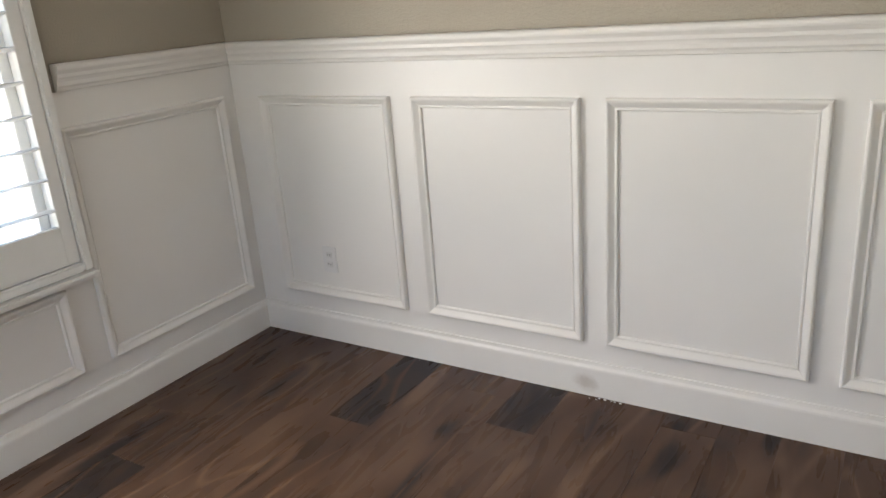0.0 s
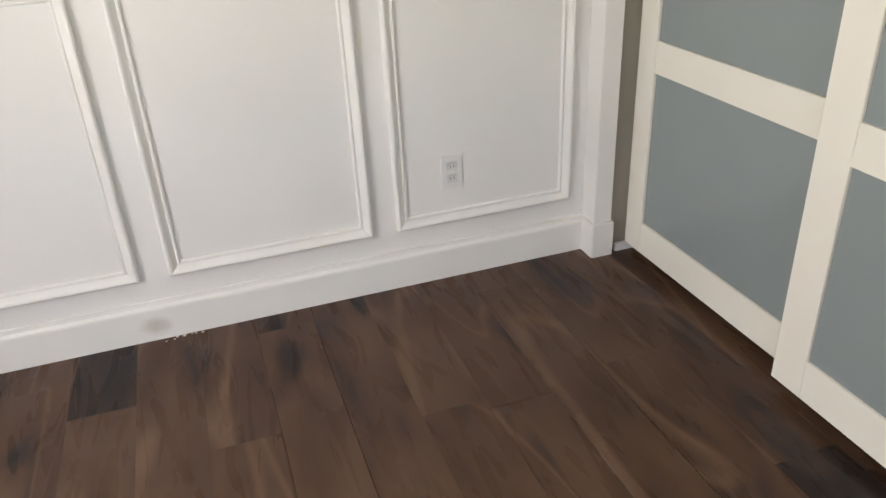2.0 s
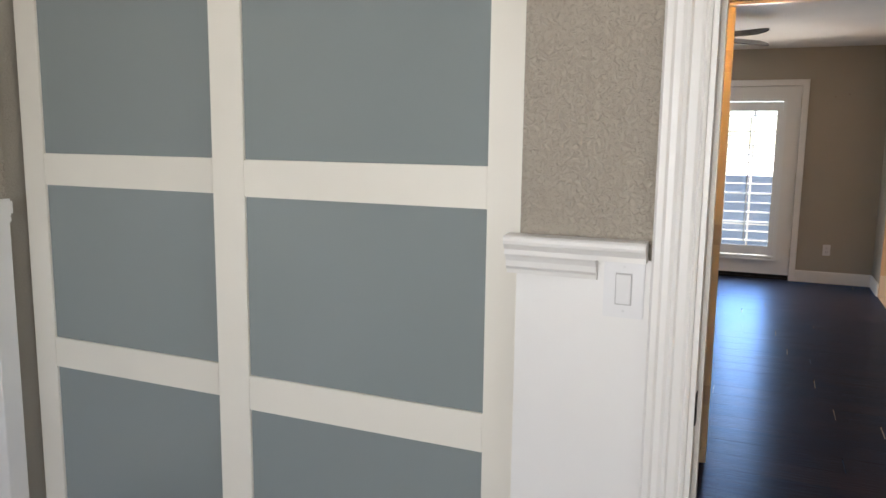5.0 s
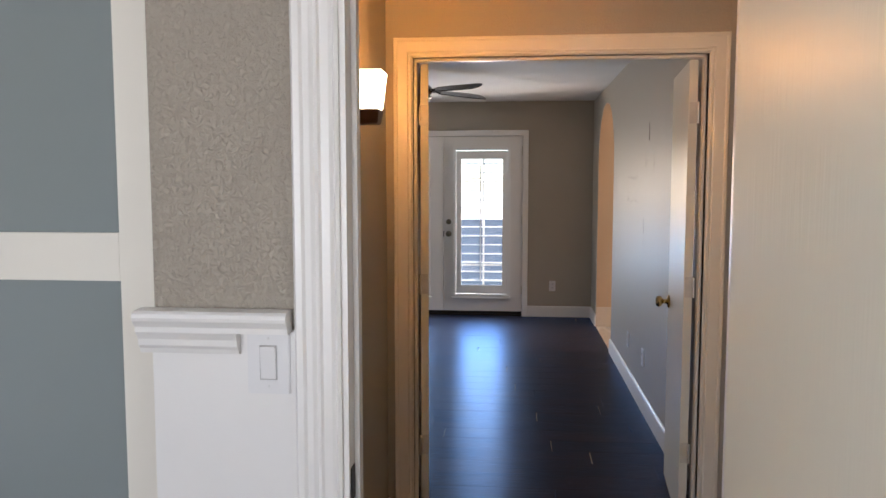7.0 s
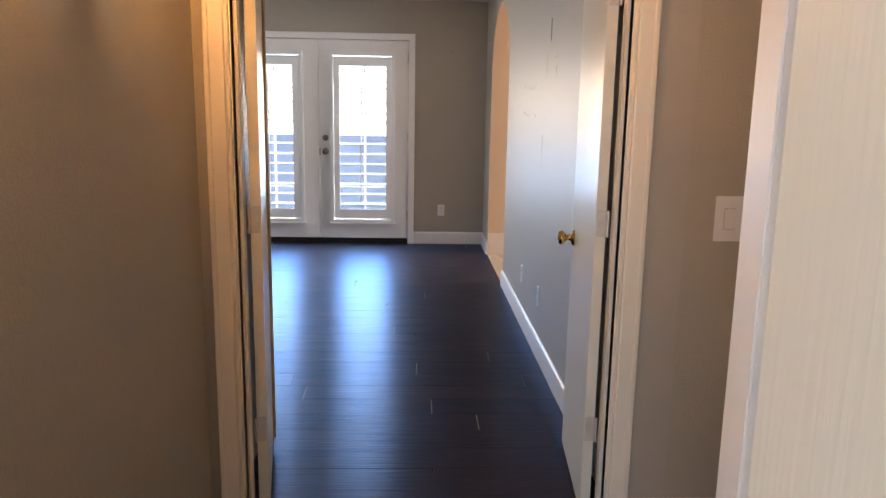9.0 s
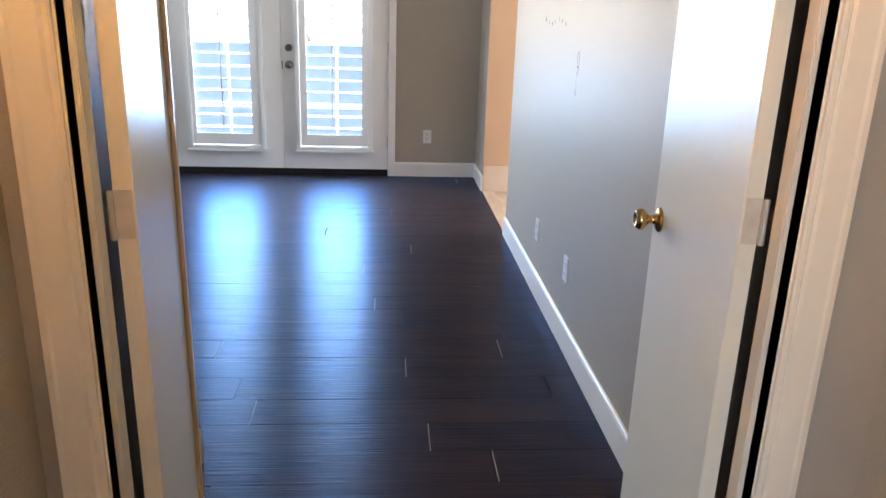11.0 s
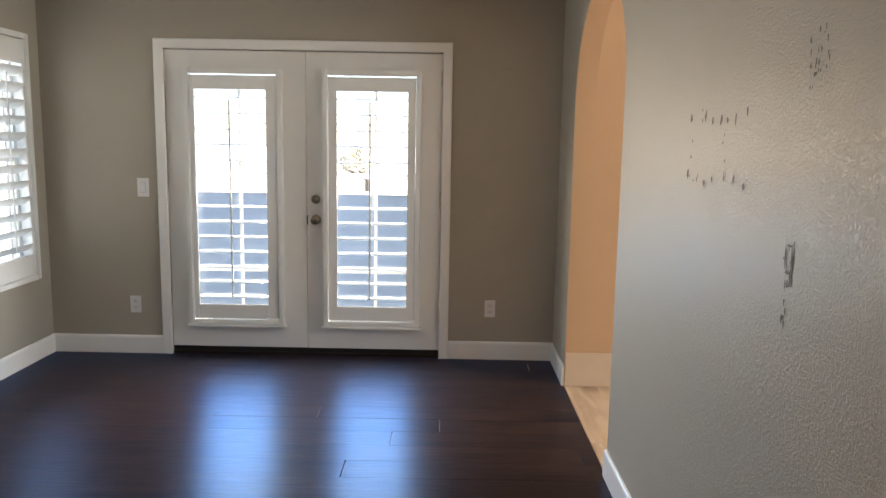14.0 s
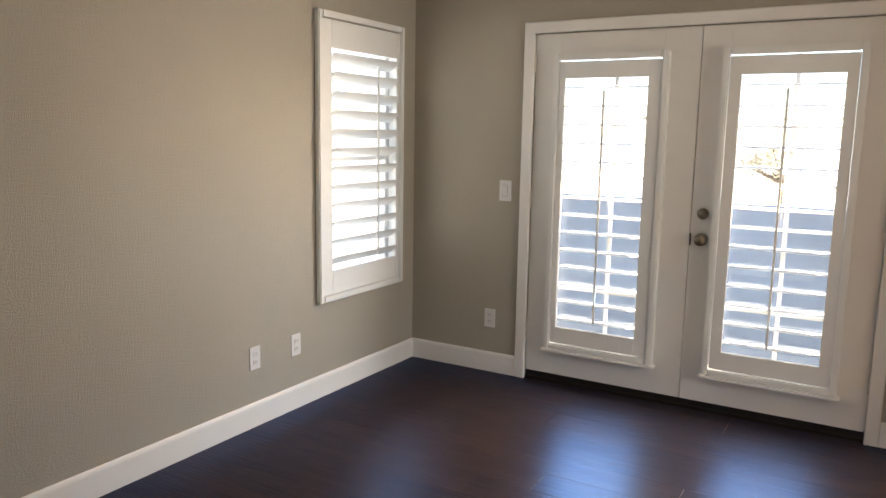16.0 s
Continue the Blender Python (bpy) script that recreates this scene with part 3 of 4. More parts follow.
# office doorway
jm = base("door_frame", (EX, D1[1], 0))
tagged(jm, "white painted door jamb lining the office doorway", "door frame", kind="structure")
part("jamb", bbox(EX - 0.002, D1[1] - 0.018, 0, EX2 + 0.002, D1[1], D1[2] - 0.018), WHITE, jm)
part("jamb", bbox(EX - 0.002, D1[0], 0, EX2 + 0.002, D1[0] + 0.018, D1[2] - 0.018), WHITE, jm)
part("head_jamb", bbox(EX - 0.002, D1[0], D1[2] - 0.018, EX2 + 0.002, D1[1], D1[2]), WHITE, jm)
part("stop", bbox(EX + 0.045, D1[1] - 0.029, 0, EX + 0.08, D1[1] - 0.018, D1[2] - 0.018, 0.002), WHITE, jm)
part("stop", bbox(EX + 0.045, D1[0] + 0.018, 0, EX + 0.08, D1[0] + 0.029, D1[2] - 0.018, 0.002), WHITE, jm)
part("strike_plate", bbox(EX + 0.008, D1[1] - 0.0205, 0.865, EX + 0.04, D1[1] - 0.018, 0.935, 0.001), BLACK, jm, "dark metal strike plate")
door_casing("wide white fluted door casing in the office", CASING_WIDE, (-1, 0, 0), (0, 1, 0), (EX, 0, 0), D1[0] + 0.006, D1[1] - 0.006, D1[2] - 0.006, WHITE)
door_casing("white fluted door casing on the hall side", CASING, (1, 0, 0), (0, 1, 0), (EX2, 0, 0), D1[0] + 0.006, D1[1] - 0.006, D1[2] - 0.006, TRIMTAN)

# double doorway
jm = base("door_frame", (HEX, 0, 0))
tagged(jm, "ivory painted jamb lining the double doorway", "door frame", kind="structure")
part("jamb", bbox(HEX - 0.002, D2[1] - 0.0, 0, HEX2 + 0.002, D2[1] + 0.018, D2[2]), TRIMTAN, jm)
part("jamb", bbox(HEX - 0.002, D2[0] - 0.018, 0, HEX2 + 0.002, D2[0], D2[2]), TRIMTAN, jm)
part("head_jamb", bbox(HEX - 0.002, D2[0] - 0.018, D2[2], HEX2 + 0.002, D2[1] + 0.018, D2[2] + 0.018), TRIMTAN, jm)
part("stop", bbox(HEX + 0.03, D2[0], D2[2] - 0.012, HEX + 0.07, D2[1], D2[2], 0.002), TRIMTAN, jm)
part("stop", bbox(HEX + 0.03, D2[1] - 0.012, 0, HEX + 0.07, D2[1], D2[2], 0.002), TRIMTAN, jm)
part("stop", bbox(HEX + 0.03, D2[0], 0, HEX + 0.07, D2[0] + 0.012, D2[2], 0.002), TRIMTAN, jm)
door_casing("ivory painted fluted casing around the double doorway", CASING, (-1, 0, 0), (0, 1, 0), (HEX, 0, 0), D2[0] - 0.004, D2[1] + 0.004, D2[2] + 0.004, TRIMTAN)
moulding("baseboard", BASE_LOW, (EX2, HNY, 0), (HEX, HNY, 0), (0, -1, 0), (0, 0, 1), TRIMTAN, "ivory painted hall baseboard")
moulding("baseboard", BASE_LOW, (HEX, -3.2, 0), (HEX, D2[0] - 0.08, 0), (-1, 0, 0), (0, 0, 1), TRIMTAN, "ivory painted hall baseboard")

# living room trim
moulding("baseboard", BASE_LOW, (HEX2, LSY, 0), (AX0 + 0.005, LSY, 0), (0, 1, 0), (0, 0, 1), WHITE, "white painted baseboard along the textured wall")
moulding("baseboard", BASE_LOW, (AX1 - 0.005, LSY, 0), (LEX, LSY, 0), (0, 1, 0), (0, 0, 1), WHITE, "short white baseboard beside the arch")
moulding("baseboard", BASE_LOW, (LEX, LSY, 0), (LEX, FD[0] - 0.065, 0), (-1, 0, 0), (0, 0, 1), WHITE, "white baseboard beside the French doors")
moulding("baseboard", BASE_LOW, (LEX, FD[1] + 0.065, 0), (LEX, LNY, 0), (-1, 0, 0), (0, 0, 1), WHITE, "white baseboard beside the French doors")
moulding("baseboard", BASE_LOW, (3.9, LNY, 0), (LEX, LNY, 0), (0, -1, 0), (0, 0, 1), WHITE, "white painted baseboard below the window")
moulding("baseboard", BASE_LOW, (3.9, 0.69, 0), (3.9, LNY, 0), (1, 0, 0), (0, 0, 1), WHITE, "white painted baseboard")
door_casing("white flat casing around the French doors", FLAT_CASING, (-1, 0, 0), (0, 1, 0), (LEX, 0, 0), FD[0], FD[1], FD[2], WHITE)
fj = base("door_frame", (LEX + 0.06, 1, 0))
tagged(fj, "white painted jamb and stops behind the French doors", "door frame", kind="structure")
part("stop", bbox(LEX + 0.0555, FD[0], 0.05, LEX + 0.15, FD[0] + 0.014, FD[2]), WHITE, fj)
part("stop", bbox(LEX + 0.0555, FD[1] - 0.014, 0.05, LEX + 0.15, FD[1], FD[2]), WHITE, fj)
part("head_stop", bbox(LEX + 0.0555, FD[0] + 0.014, FD[2] - 0.016, LEX + 0.15, FD[1] - 0.014, FD[2]), WHITE, fj)
part("astragal", bbox(LEX + 0.0545, 0.985, 0.055, LEX + 0.068, 1.012, 2.038), WHITE, fj)
th = base("door_sill", (LEX, 1, 0))
tagged(th, "dark bronze metal threshold under the French doors", "threshold", kind="structure")
part("sill_plate", bbox(LEX + 0.004, FD[0], 0.0, LEX + 0.15, FD[1], 0.022, 0.004), BLACK, th)
part("sweep_gasket", bbox(LEX + 0.012, FD[0] + 0.003, 0.022, LEX + 0.05, FD[1] - 0.003, 0.052), BLACK, th)


# ---------------------------------------------------------------- shutters
def blade_bm(length, depth, thick, axis, tilt):
    """A louver of lens-shaped section along axis x or y, centred at its middle."""
    bm = bmesh.new()
    sec = [(-depth / 2, 0), (-depth / 4, thick * 0.42), (0, thick / 2), (depth / 4, thick * 0.42), (depth / 2, 0), (depth / 4, -thick * 0.42), (0, -thick / 2), (-depth / 4, -thick * 0.42)]
    c, s = math.cos(radians(tilt)), math.sin(radians(tilt))
    rings = []
    for e in (-length / 2, length / 2):
        rings.append([bm.verts.new((e, u * c - v * s, u * s + v * c) if axis == "x" else (u * c - v * s, e, u * s + v * c)) for u, v in sec])
    for i in range(8):
        j = (i + 1) % 8
        bm.faces.new((rings[0][i], rings[0][j], rings[1][j], rings[1][i]))
    bm.faces.new(rings[0])
    bm.faces.new(rings[1][::-1])
    return bm


def shutter(parent, axis, a0, a1, z0, z1, o0, o1, q0, q1, inner, wallface, blades, depth, tilt, rod, centre):
    """Plantation shutter. axis: its run; a0..a1, z0..z1 the outer frame; o0..o1, q0..q1 the louver opening;
    inner: room-side face; wallface: back; centre: the louvers' axis across the frame."""
    def B(u0, u1, w0, w1, d0, d1, bev=0.003):
        return bbox(u0, d0, w0, u1, d1, w1, bev) if axis == "x" else bbox(d0, u0, w0, d1, u1, w1, bev)
    fw = 0.034
    sgn = 1 if wallface > inner else -1
    for u0, u1, w0, w1 in ((a0, a0 + fw, z0, z1), (a1 - fw, a1, z0, z1), (a0 + fw, a1 - fw, z1 - fw, z1), (a0 + fw, a1 - fw, z0, z0 + fw)):
        part("shutter_frame", B(u0, u1, w0, w1, inner, wallface, 0.006), SHUTTER, parent)
    ins = inner + sgn * 0.012
    back = ins + sgn * 0.026
    g, gt, gb = 0.003, 0.008, 0.005 if axis == "y" and inner > 0 else 0.003
    for u0, u1, w0, w1, nm in ((a0 + fw + g, o0, z0 + fw + gb, z1 - fw - gt, "stile"), (o1, a1 - fw - g, z0 + fw + gb, z1 - fw - gt, "stile"), (o0, o1, q1, z1 - fw - gt, "top_rail"), (o0, o1, z0 + fw + gb, q0, "bottom_rail")):
        part(nm, B(u0, u1, w0, w1, ins, back, 0.002), SHUTTER, parent)
    pitch = (q1 - q0) / blades
    mesh = None
    for i in range(blades):
        zc = q0 + pitch * (i + 0.5)
        p = (((o0 + o1) / 2, centre, zc) if axis == "x" else (centre, (o0 + o1) / 2, zc))
        if mesh is None:
            ob = part("louver", blade_bm(o1 - o0 - 0.004, depth, 0.013, axis, tilt), SHUTTER, parent)
            mesh = ob.data
        else:
            ob = new("louver", mesh)
            ob.parent = parent
            ob.matrix_parent_inverse = parent.matrix_basis.inverted()
        ob.location = p
    rp = centre - sgn * (depth / 2 + 0.006)
    part("tilt_rod", B(rod - 0.006, rod + 0.006, q0 + 0.05, q1 - 0.07, rp - 0.005, rp + 0.005, 0.002), SHUTTER, parent)


def french_leaf(name, y0, y1, knob_side, lab):
    e = base(name, (LEX, (y0 + y1) / 2, 0.05))
    tagged(e, lab, "door", "French door leaves")
    x0, x1 = LEX + 0.008, LEX + 0.053
    c = (y0 + y1) / 2
    if knob_side:
        s0, s1 = 0.232, 0.882
        o0, o1 = 0.320, 0.788
        rod = 0.568
    else:
        s0, s1 = 1.150, 1.795
        o0, o1 = 1.256, 1.727
        rod = 1.495
    g0, g1, h0, h1 = s0 + 0.037, s1 - 0.030, 0.25, 1.915
    for b, nm in (((x0, y0, 0.054, x1, g0, 2.05), "stile"), ((x0, g1, 0.054, x1, y1, 2.05), "stile"), ((x0, g0, h1, x1, g1, 2.05), "top_rail"), ((x0, g0, 0.054, x1, g1, h0), "bottom_rail")):
        part(nm, bbox(*b, 0.0015), WHITE, e)
    gx = LEX + 0.041
    pane = part("pane", bbox(gx, g0 - 0.006, h0 - 0.006, gx + 0.004, g1 + 0.006, h1 + 0.006), PANE, e, "clear glass pane")
    pane.visible_shadow = False
    m0 = (g0 + g1) / 2 - 0.024
    part("muntin", bbox(gx + 0.006, m0 - 0.011, h0, gx + 0.012, m0 + 0.011, h1), WHITE, e)
    for k in (1, 2, 3, 4):
        zz = h0 + (h1 - h0) * k / 5
        part("muntin", bbox(gx + 0.0065, g0, zz - 0.009, gx + 0.0115, g1, zz + 0.009), WHITE, e)
    sh = base("shutter", (LEX, c, 0.2))
    sh.parent = e
    sh.matrix_parent_inverse = e.matrix_basis.inverted()
    sh["label"] = "white plantation shutter with open louvers"
    shutter_on(sh, s0, s1, o0, o1, rod)
    part("ledge", soften(bbox(LEX - 0.062, s0 - 0.015, 0.205, x0 - 0.001, s1 + 0.015, 0.221), 0.006), SHUTTER, e)
    for zz in (0.25, 1.05, 1.84):
        yh = y0 - 0.001 if knob_side else y1 + 0.001
        part("hinge", lathe([(0.006, 0), (0.007, 0.004), (0.007, 0.096), (0.006, 0.1)], (LEX - 0.004, yh, zz), (0, 0, 1), 10), STEEL, e)
    if knob_side:
        yk = y1 - 0.06
        for zz, r in ((1.083, 0.030), (0.945, 0.033)):
            k = part("deadbolt" if zz > 1 else "door_knob", lathe([(r, 0), (r, 0.006), (r * 0.8, 0.011), (r * 0.42, 0.013), (r * 0.42, 0.03), (r * 0.8, 0.036), (r * 0.92, 0.048), (r * 0.75, 0.058), (0.001, 0.061)] if zz < 1 else [(r, 0), (r, 0.008), (r * 0.8, 0.016), (r * 0.45, 0.018), (r * 0.42, 0.026), (0.001, 0.027)], (x0, yk, zz), (-1, 0, 0)), NICKEL, e, "aged nickel hardware", True)
        part("latch_plate", bbox(x0 - 0.002, y1 - 0.006, 0.91, x0 + 0.02, y1 + 0.001, 0.975), BLACK, e)
    return e


def shutter_on(sh, s0, s1, o0, o1, rod):
    shutter(sh, "y", s0, s1, 0.222, 1.93, o0, o1, 0.357, 1.797, LEX - 0.048, LEX + 0.007, 14, 0.070, 2, rod, LEX - 0.001)


french_leaf("door_1", 1.000, FD[1] - 0.003, False, "white French door leaf with shuttered glass, closed")
french_leaf("door_2", FD[0] + 0.003, 0.996, True, "white French door leaf with shuttered glass and knob, closed")


def shuttered_window(name, lab, axis, wall_face, sgn, opening, outer, louver, blades, depth, tilt, rod, proud=0.05):
    """Window in a wall: glass, sash and a plantation shutter. sgn: +1 when outside lies to plus."""
    a0, a1, z0, z1 = opening
    at = (a0, wall_face, z0) if axis == "x" else (wall_face, a0, z0)
    e = base(name, at)
    tagged(e, lab, "window", kind="structure")

    def B(u0, u1, w0, w1, d0, d1, bev=0.0):
        d0, d1 = wall_face + sgn * d0, wall_face + sgn * d1
        return bbox(u0, d0, w0, u1, d1, w1, bev) if axis == "x" else bbox(d0, u0, w0, d1, u1, w1, bev)
    for u0, u1, w0, w1 in ((a0, a0 + 0.04, z0, z1), (a1 - 0.04, a1, z0, z1), (a0 + 0.04, a1 - 0.04, z0, z0 + 0.04), (a0 + 0.04, a1 - 0.04, z1 - 0.04, z1), (a0 + 0.04, a1 - 0.04, (z0 + z1) / 2 - 0.02, (z0 + z1) / 2 + 0.02)):
        part("window_frame", B(u0, u1, w0, w1, 0.07, 0.115, 0.003), WHITE, e)
    for u0, u1, w0, w1 in ((a0, a0 + 0.006, z0, z1), (a1 - 0.006, a1, z0, z1), (a0 + 0.006, a1 - 0.006, z1 - 0.006, z1), (a0 + 0.006, a1 - 0.006, z0, z0 + 0.006)):
        part("liner", B(u0, u1, w0, w1, 0.006, 0.068), WHITE, e)
    p = part("pane", B(a0 + 0.04, a1 - 0.04, z0 + 0.04, z1 - 0.04, 0.09, 0.094), PANE, e)
    p.visible_shadow = False
    sh = base("shutter", at)
    sh.parent = e
    sh.matrix_parent_inverse = e.matrix_basis.inverted()
    shutter(sh, axis, *outer, *louver, wall_face - sgn * proud, wall_face - sgn * 0.001, blades, depth, tilt, rod, wall_face - sgn * 0.008)
    return e


shuttered_window("window_1", "white plantation shutter window in the office", "y", WX, -1, (W1[0], W1[1], W1[2], W1[3]), (0.34, 1.895, 0.60, 2.12), (0.44, 1.812, 0.775, 1.95), 11, 0.089, 8, 1.13)
shuttered_window("window_2", "white plantation shutter window with open louvers", "x", LNY, 1, W2, (7.385, 8.195, 0.54, 2.11), (7.505, 8.125, 0.71, 1.92), 12, 0.089, -40, 7.885, 0.036)
tagged(part("sill", soften(bbox(WX + WT, 0.34, 0.575, WX + 0.075, 1.90, 0.597), 0.006), WHITE), "white painted window sill ledge under the shutters", "sill", kind="structure")


# ---------------------------------------------------------------- closet doors
def closet_door(lab, y0, y1, g0, g1, x0, x1):
    e = base("closet_door", (x0, (y0 + y1) / 2, 0.065))
    tagged(e, lab, "closet door", "sliding closet doors")
    zb, zt = 0.065, 2.03
    part("stile", bbox(x0, y0, zb, x1, g0, zt, 0.0015), CREAM, e)
    part("stile", bbox(x0, g1, zb, x1, y1, zt, 0.0015), CREAM, e)
    rails = ((zb, 0.178), (0.695, 0.795), (1.301, 1.402), (1.936, zt))
    for a, b in rails:
        part("rail", bbox(x0 + 0.0004, g0, a, x1, g1, b, 0.0015), CREAM, e)
    for (a, b), (c, d) in zip(rails, rails[1:]):
        part("glass_panel", bbox(x0 + 0.008, g0 + 0.0005, b + 0.0005, x0 + 0.014, g1 - 0.0005, c - 0.0005), SMOKEGLASS, e, "blue-grey back-painted glass panel")
    return e


closet_door("cream framed sliding closet door with blue-grey glass panels, front track", 0.885, 1.787, 0.983, 1.685, 1.256, 1.292)
closet_door("cream framed sliding closet door with blue-grey glass panels, rear track", 1.742, 2.612, 1.842, 2.518, 1.315, 1.351)
tagged(part("closet_track", bbox(EX2 - 0.06, 0.885, 2.032, 1.40, 2.64, 2.06, 0.002), WHITE), "white overhead track for sliding closet doors", "track", kind="structure")


# ---------------------------------------------------------------- plain doors
def flush_leaf(name, lab, width, side, m, knob_z=0.0):
    """A hinged slab: pin at the local origin, leaf along local x, thickness towards side (+1 or -1) of y."""
    e = base(name)
    e.matrix_basis = m
    tagged(e, lab, "door")
    t = 0.035 * side

    def put(nm, bm, material, parent, label="", smooth=False):
        ob = part(nm, bm, material, None, label, smooth)
        ob.parent = parent
        return ob
    put("slab", bbox(0.004, 0, 0.012, width, t, 2.025, 0.002), DOORPAINT, e)
    for zz in (0.29, 1.02, 1.76):
        h = put("hinge", lathe([(0.0055, 0), (0.0065, 0.003), (0.0065, 0.086), (0.0055, 0.089)], (-0.002, -0.004 * side, zz), (0, 0, 1), 10), STEEL, e, "painted steel butt hinge")
        put("hinge_leaf", bbox(0.0015, 0.002 * side, zz, 0.0035, t * 0.9, zz + 0.089), STEEL, h)
    if knob_z:
        put("door_knob", lathe([(0.033, 0), (0.033, 0.004), (0.026, 0.009), (0.012, 0.012), (0.011, 0.030), (0.02, 0.036), (0.027, 0.044), (0.028, 0.054), (0.022, 0.063), (0.018, 0.065), (0.016, 0.061), (0.001, 0.061)], (width - 0.06, t, knob_z), (0, side, 0), 24), BRASS, e, "worn brass round knob", True)
        put("latch_plate", bbox(width - 0.001, t * 0.2, knob_z - 0.028, width + 0.001, t * 0.8, knob_z + 0.028), BRASS, e)
    return e


flush_leaf("door_3", "off-white flush door leaf with brass knob, standing open", 0.592, 1, pose(3.052, -0.592, 0, 0, 0, -5.0), 0.922)
leaf4 = flush_leaf("door_4", "off-white flush door leaf standing open beside the stub wall", 0.592, -1, pose(3.052, 0.58, 0, 0, 0, 9))
astragal = part("astragal", bbox(0.574, -0.047, 0.03, 0.612, -0.0352, 2.02, 0.004), mat("yellowed_ivory_strip", (0.62, 0.47, 0.28), 0.4, var=0.12, scale=8, stretch=(4, 4, 0.4)), None, "yellowed wooden astragal strip")
astragal.parent = leaf4
flush_leaf("door_5", "off-white flush office door standing open, faint wood grain", 0.755, -1, pose(1.193, -0.266, 0, 0, 0, 186.5), 0.934)


# ---------------------------------------------------------------- plates: local frame faces -y
def plate_base(name, lab, cat, m, group):
    e = base(name)
    e.matrix_basis = m
    bpy.context.view_layer.update()
    tagged(e, lab, cat, group)
    return e


def lpart(name, bm, material, parent, label=""):
    ob = part(name, bm, material, None, label)
    ob.parent = parent
    return ob


def outlet(at, rz, lab="white duplex outlet with plain wall plate"):
    e = plate_base("outlet", lab, "outlet", pose(*at, 0, 0, rz), "wall outlets")
    lpart("cover_plate", bbox(-0.036, -0.006, -0.058, 0.036, 0.003, 0.058, 0.002), PLATE, e)
    for zc in (-0.021, 0.021):
        r = lpart("receptacle", bbox(-0.017, -0.008, zc - 0.014, 0.017, -0.004, zc + 0.014, 0.0035), SOCKET, e)
        for xx in (-0.006, 0.006):
            lpart("slot", bbox(xx - 0.001, -0.0084, zc - 0.003, xx + 0.001, -0.0078, zc + 0.006), SLOT, r)
    lpart("screw", lathe([(0.003, 0), (0.0025, 0.001)], (0, -0.0055, 0), (0, -1, 0), 8), PLATE, e)
    return e


def rocker(at, rz, lab="white rocker light switch with wall plate", w=0.078, h=0.124):
    e = plate_base("light_switch", lab, "switch", pose(*at, 0, 0, rz), "light switches")
    lpart("cover_plate", bbox(-w / 2, -0.006, -h / 2, w / 2, 0.003, h / 2, 0.002), PLATE, e)
    lpart("bezel", bbox(-0.018, -0.0065, -0.035, 0.018, -0.004, 0.035, 0.0005), BEZEL, e)
    pb = bmesh.new()
    v = box(pb, -0.0155, -0.009, -0.032, 0.0155, -0.004, 0.032)
    for q in v:
        if q.co.z > 0 and q.co.y < -0.006:
            q.co.y = -0.0125
    lpart("rocker_paddle", soften(pb, 0.001), PLATE, e)
    for zc in (-0.048, 0.048):
        lpart("screw", lathe([(0.003, 0), (0.0025, 0.001)], (0, -0.0055, zc), (0, -1, 0), 8), SOCKET, e)
    return e


outlet((-1.438, ny, 0.396), 0)
outlet((0.703, ny, 0.403), 0)
rocker((EX - WT, 0.645, 1.152), -90, w=0.086, h=0.126)
rocker((HEX, -0.962, 1.10), -90, w=0.092, h=0.146)
outlet((LEX, -0.252, 0.355), -90)
outlet((LEX, 2.177, 0.342), -90)
rocker((LEX, 2.095, 1.143), -90, "white rocker light switch beside the French doors")
outlet((5.50, LSY, 0.338), 180)
outlet((4.838, LSY, 0.35), 180, "blank white wall plate above the baseboard")
outlet((6.912, LNY, 0.353), 0, "ivory cable and outlet plate on the wall")
outlet((7.215, LNY, 0.350), 0)
rocker((3.846, 0.69, 1.106), 0, "white double switch plate on the stub wall", 0.085, 0.124)


# ---------------------------------------------------------------- sconce
def sconce(x, y, z):
    e = base("wall_sconce", (x, y, z))
    tagged(e, "dark bronze wall sconce with lit square frosted shade", "wall lamp")
    part("back_plate", bbox(x - 0.062, y - 0.02, z, x + 0.062, y, z + 0.235, 0.003), BRONZE, e)
    part("arm", bbox(x - 0.018, y - 0.06, z + 0.035, x + 0.018, y - 0.02, z + 0.055, 0.003), BRONZE, e)
    cy = y - 0.075
    for nm, z0, z1, r0, r1, m, lb in (("cup", z + 0.022, z + 0.068, 0.036, 0.043, BRONZE, "dark bronze cup"), ("shade", z + 0.069, z + 0.19, 0.041, 0.055, SHADEGLOW, "glowing frosted glass shade")):
        bm = bmesh.new()
        v = box(bm, x - 1, cy - 1, z0, x + 1, cy + 1, z1)
        for q in v:
            r = r1 if q.co.z > (z0 + z1) / 2 else r0
            q.co.x = x + (r if q.co.x > x else -r)
            q.co.y = cy + (r if q.co.y > cy else -r)
        part(nm, soften(bm, 0.003), m, e, lb)
    return e


sconce(2.19, HNY, 1.675)
# second sconce and bulb, added out of view to warm the east hall wall
unseen_sconce = sconce(0, 0, 0)
unseen_sconce.matrix_basis = pose(EX2, -2.2, 1.675, 0, 0, 90)
bulb("unseen_sconce_bulb", (EX2 + 0.075, -2.2, 1.905), 2.0, (1.0, 0.56, 0.20), 0.05)
bulb("sconce_bulb", (2.19, HNY - 0.075, 1.905), 2.8, (1.0, 0.41, 0.085), 0.05)


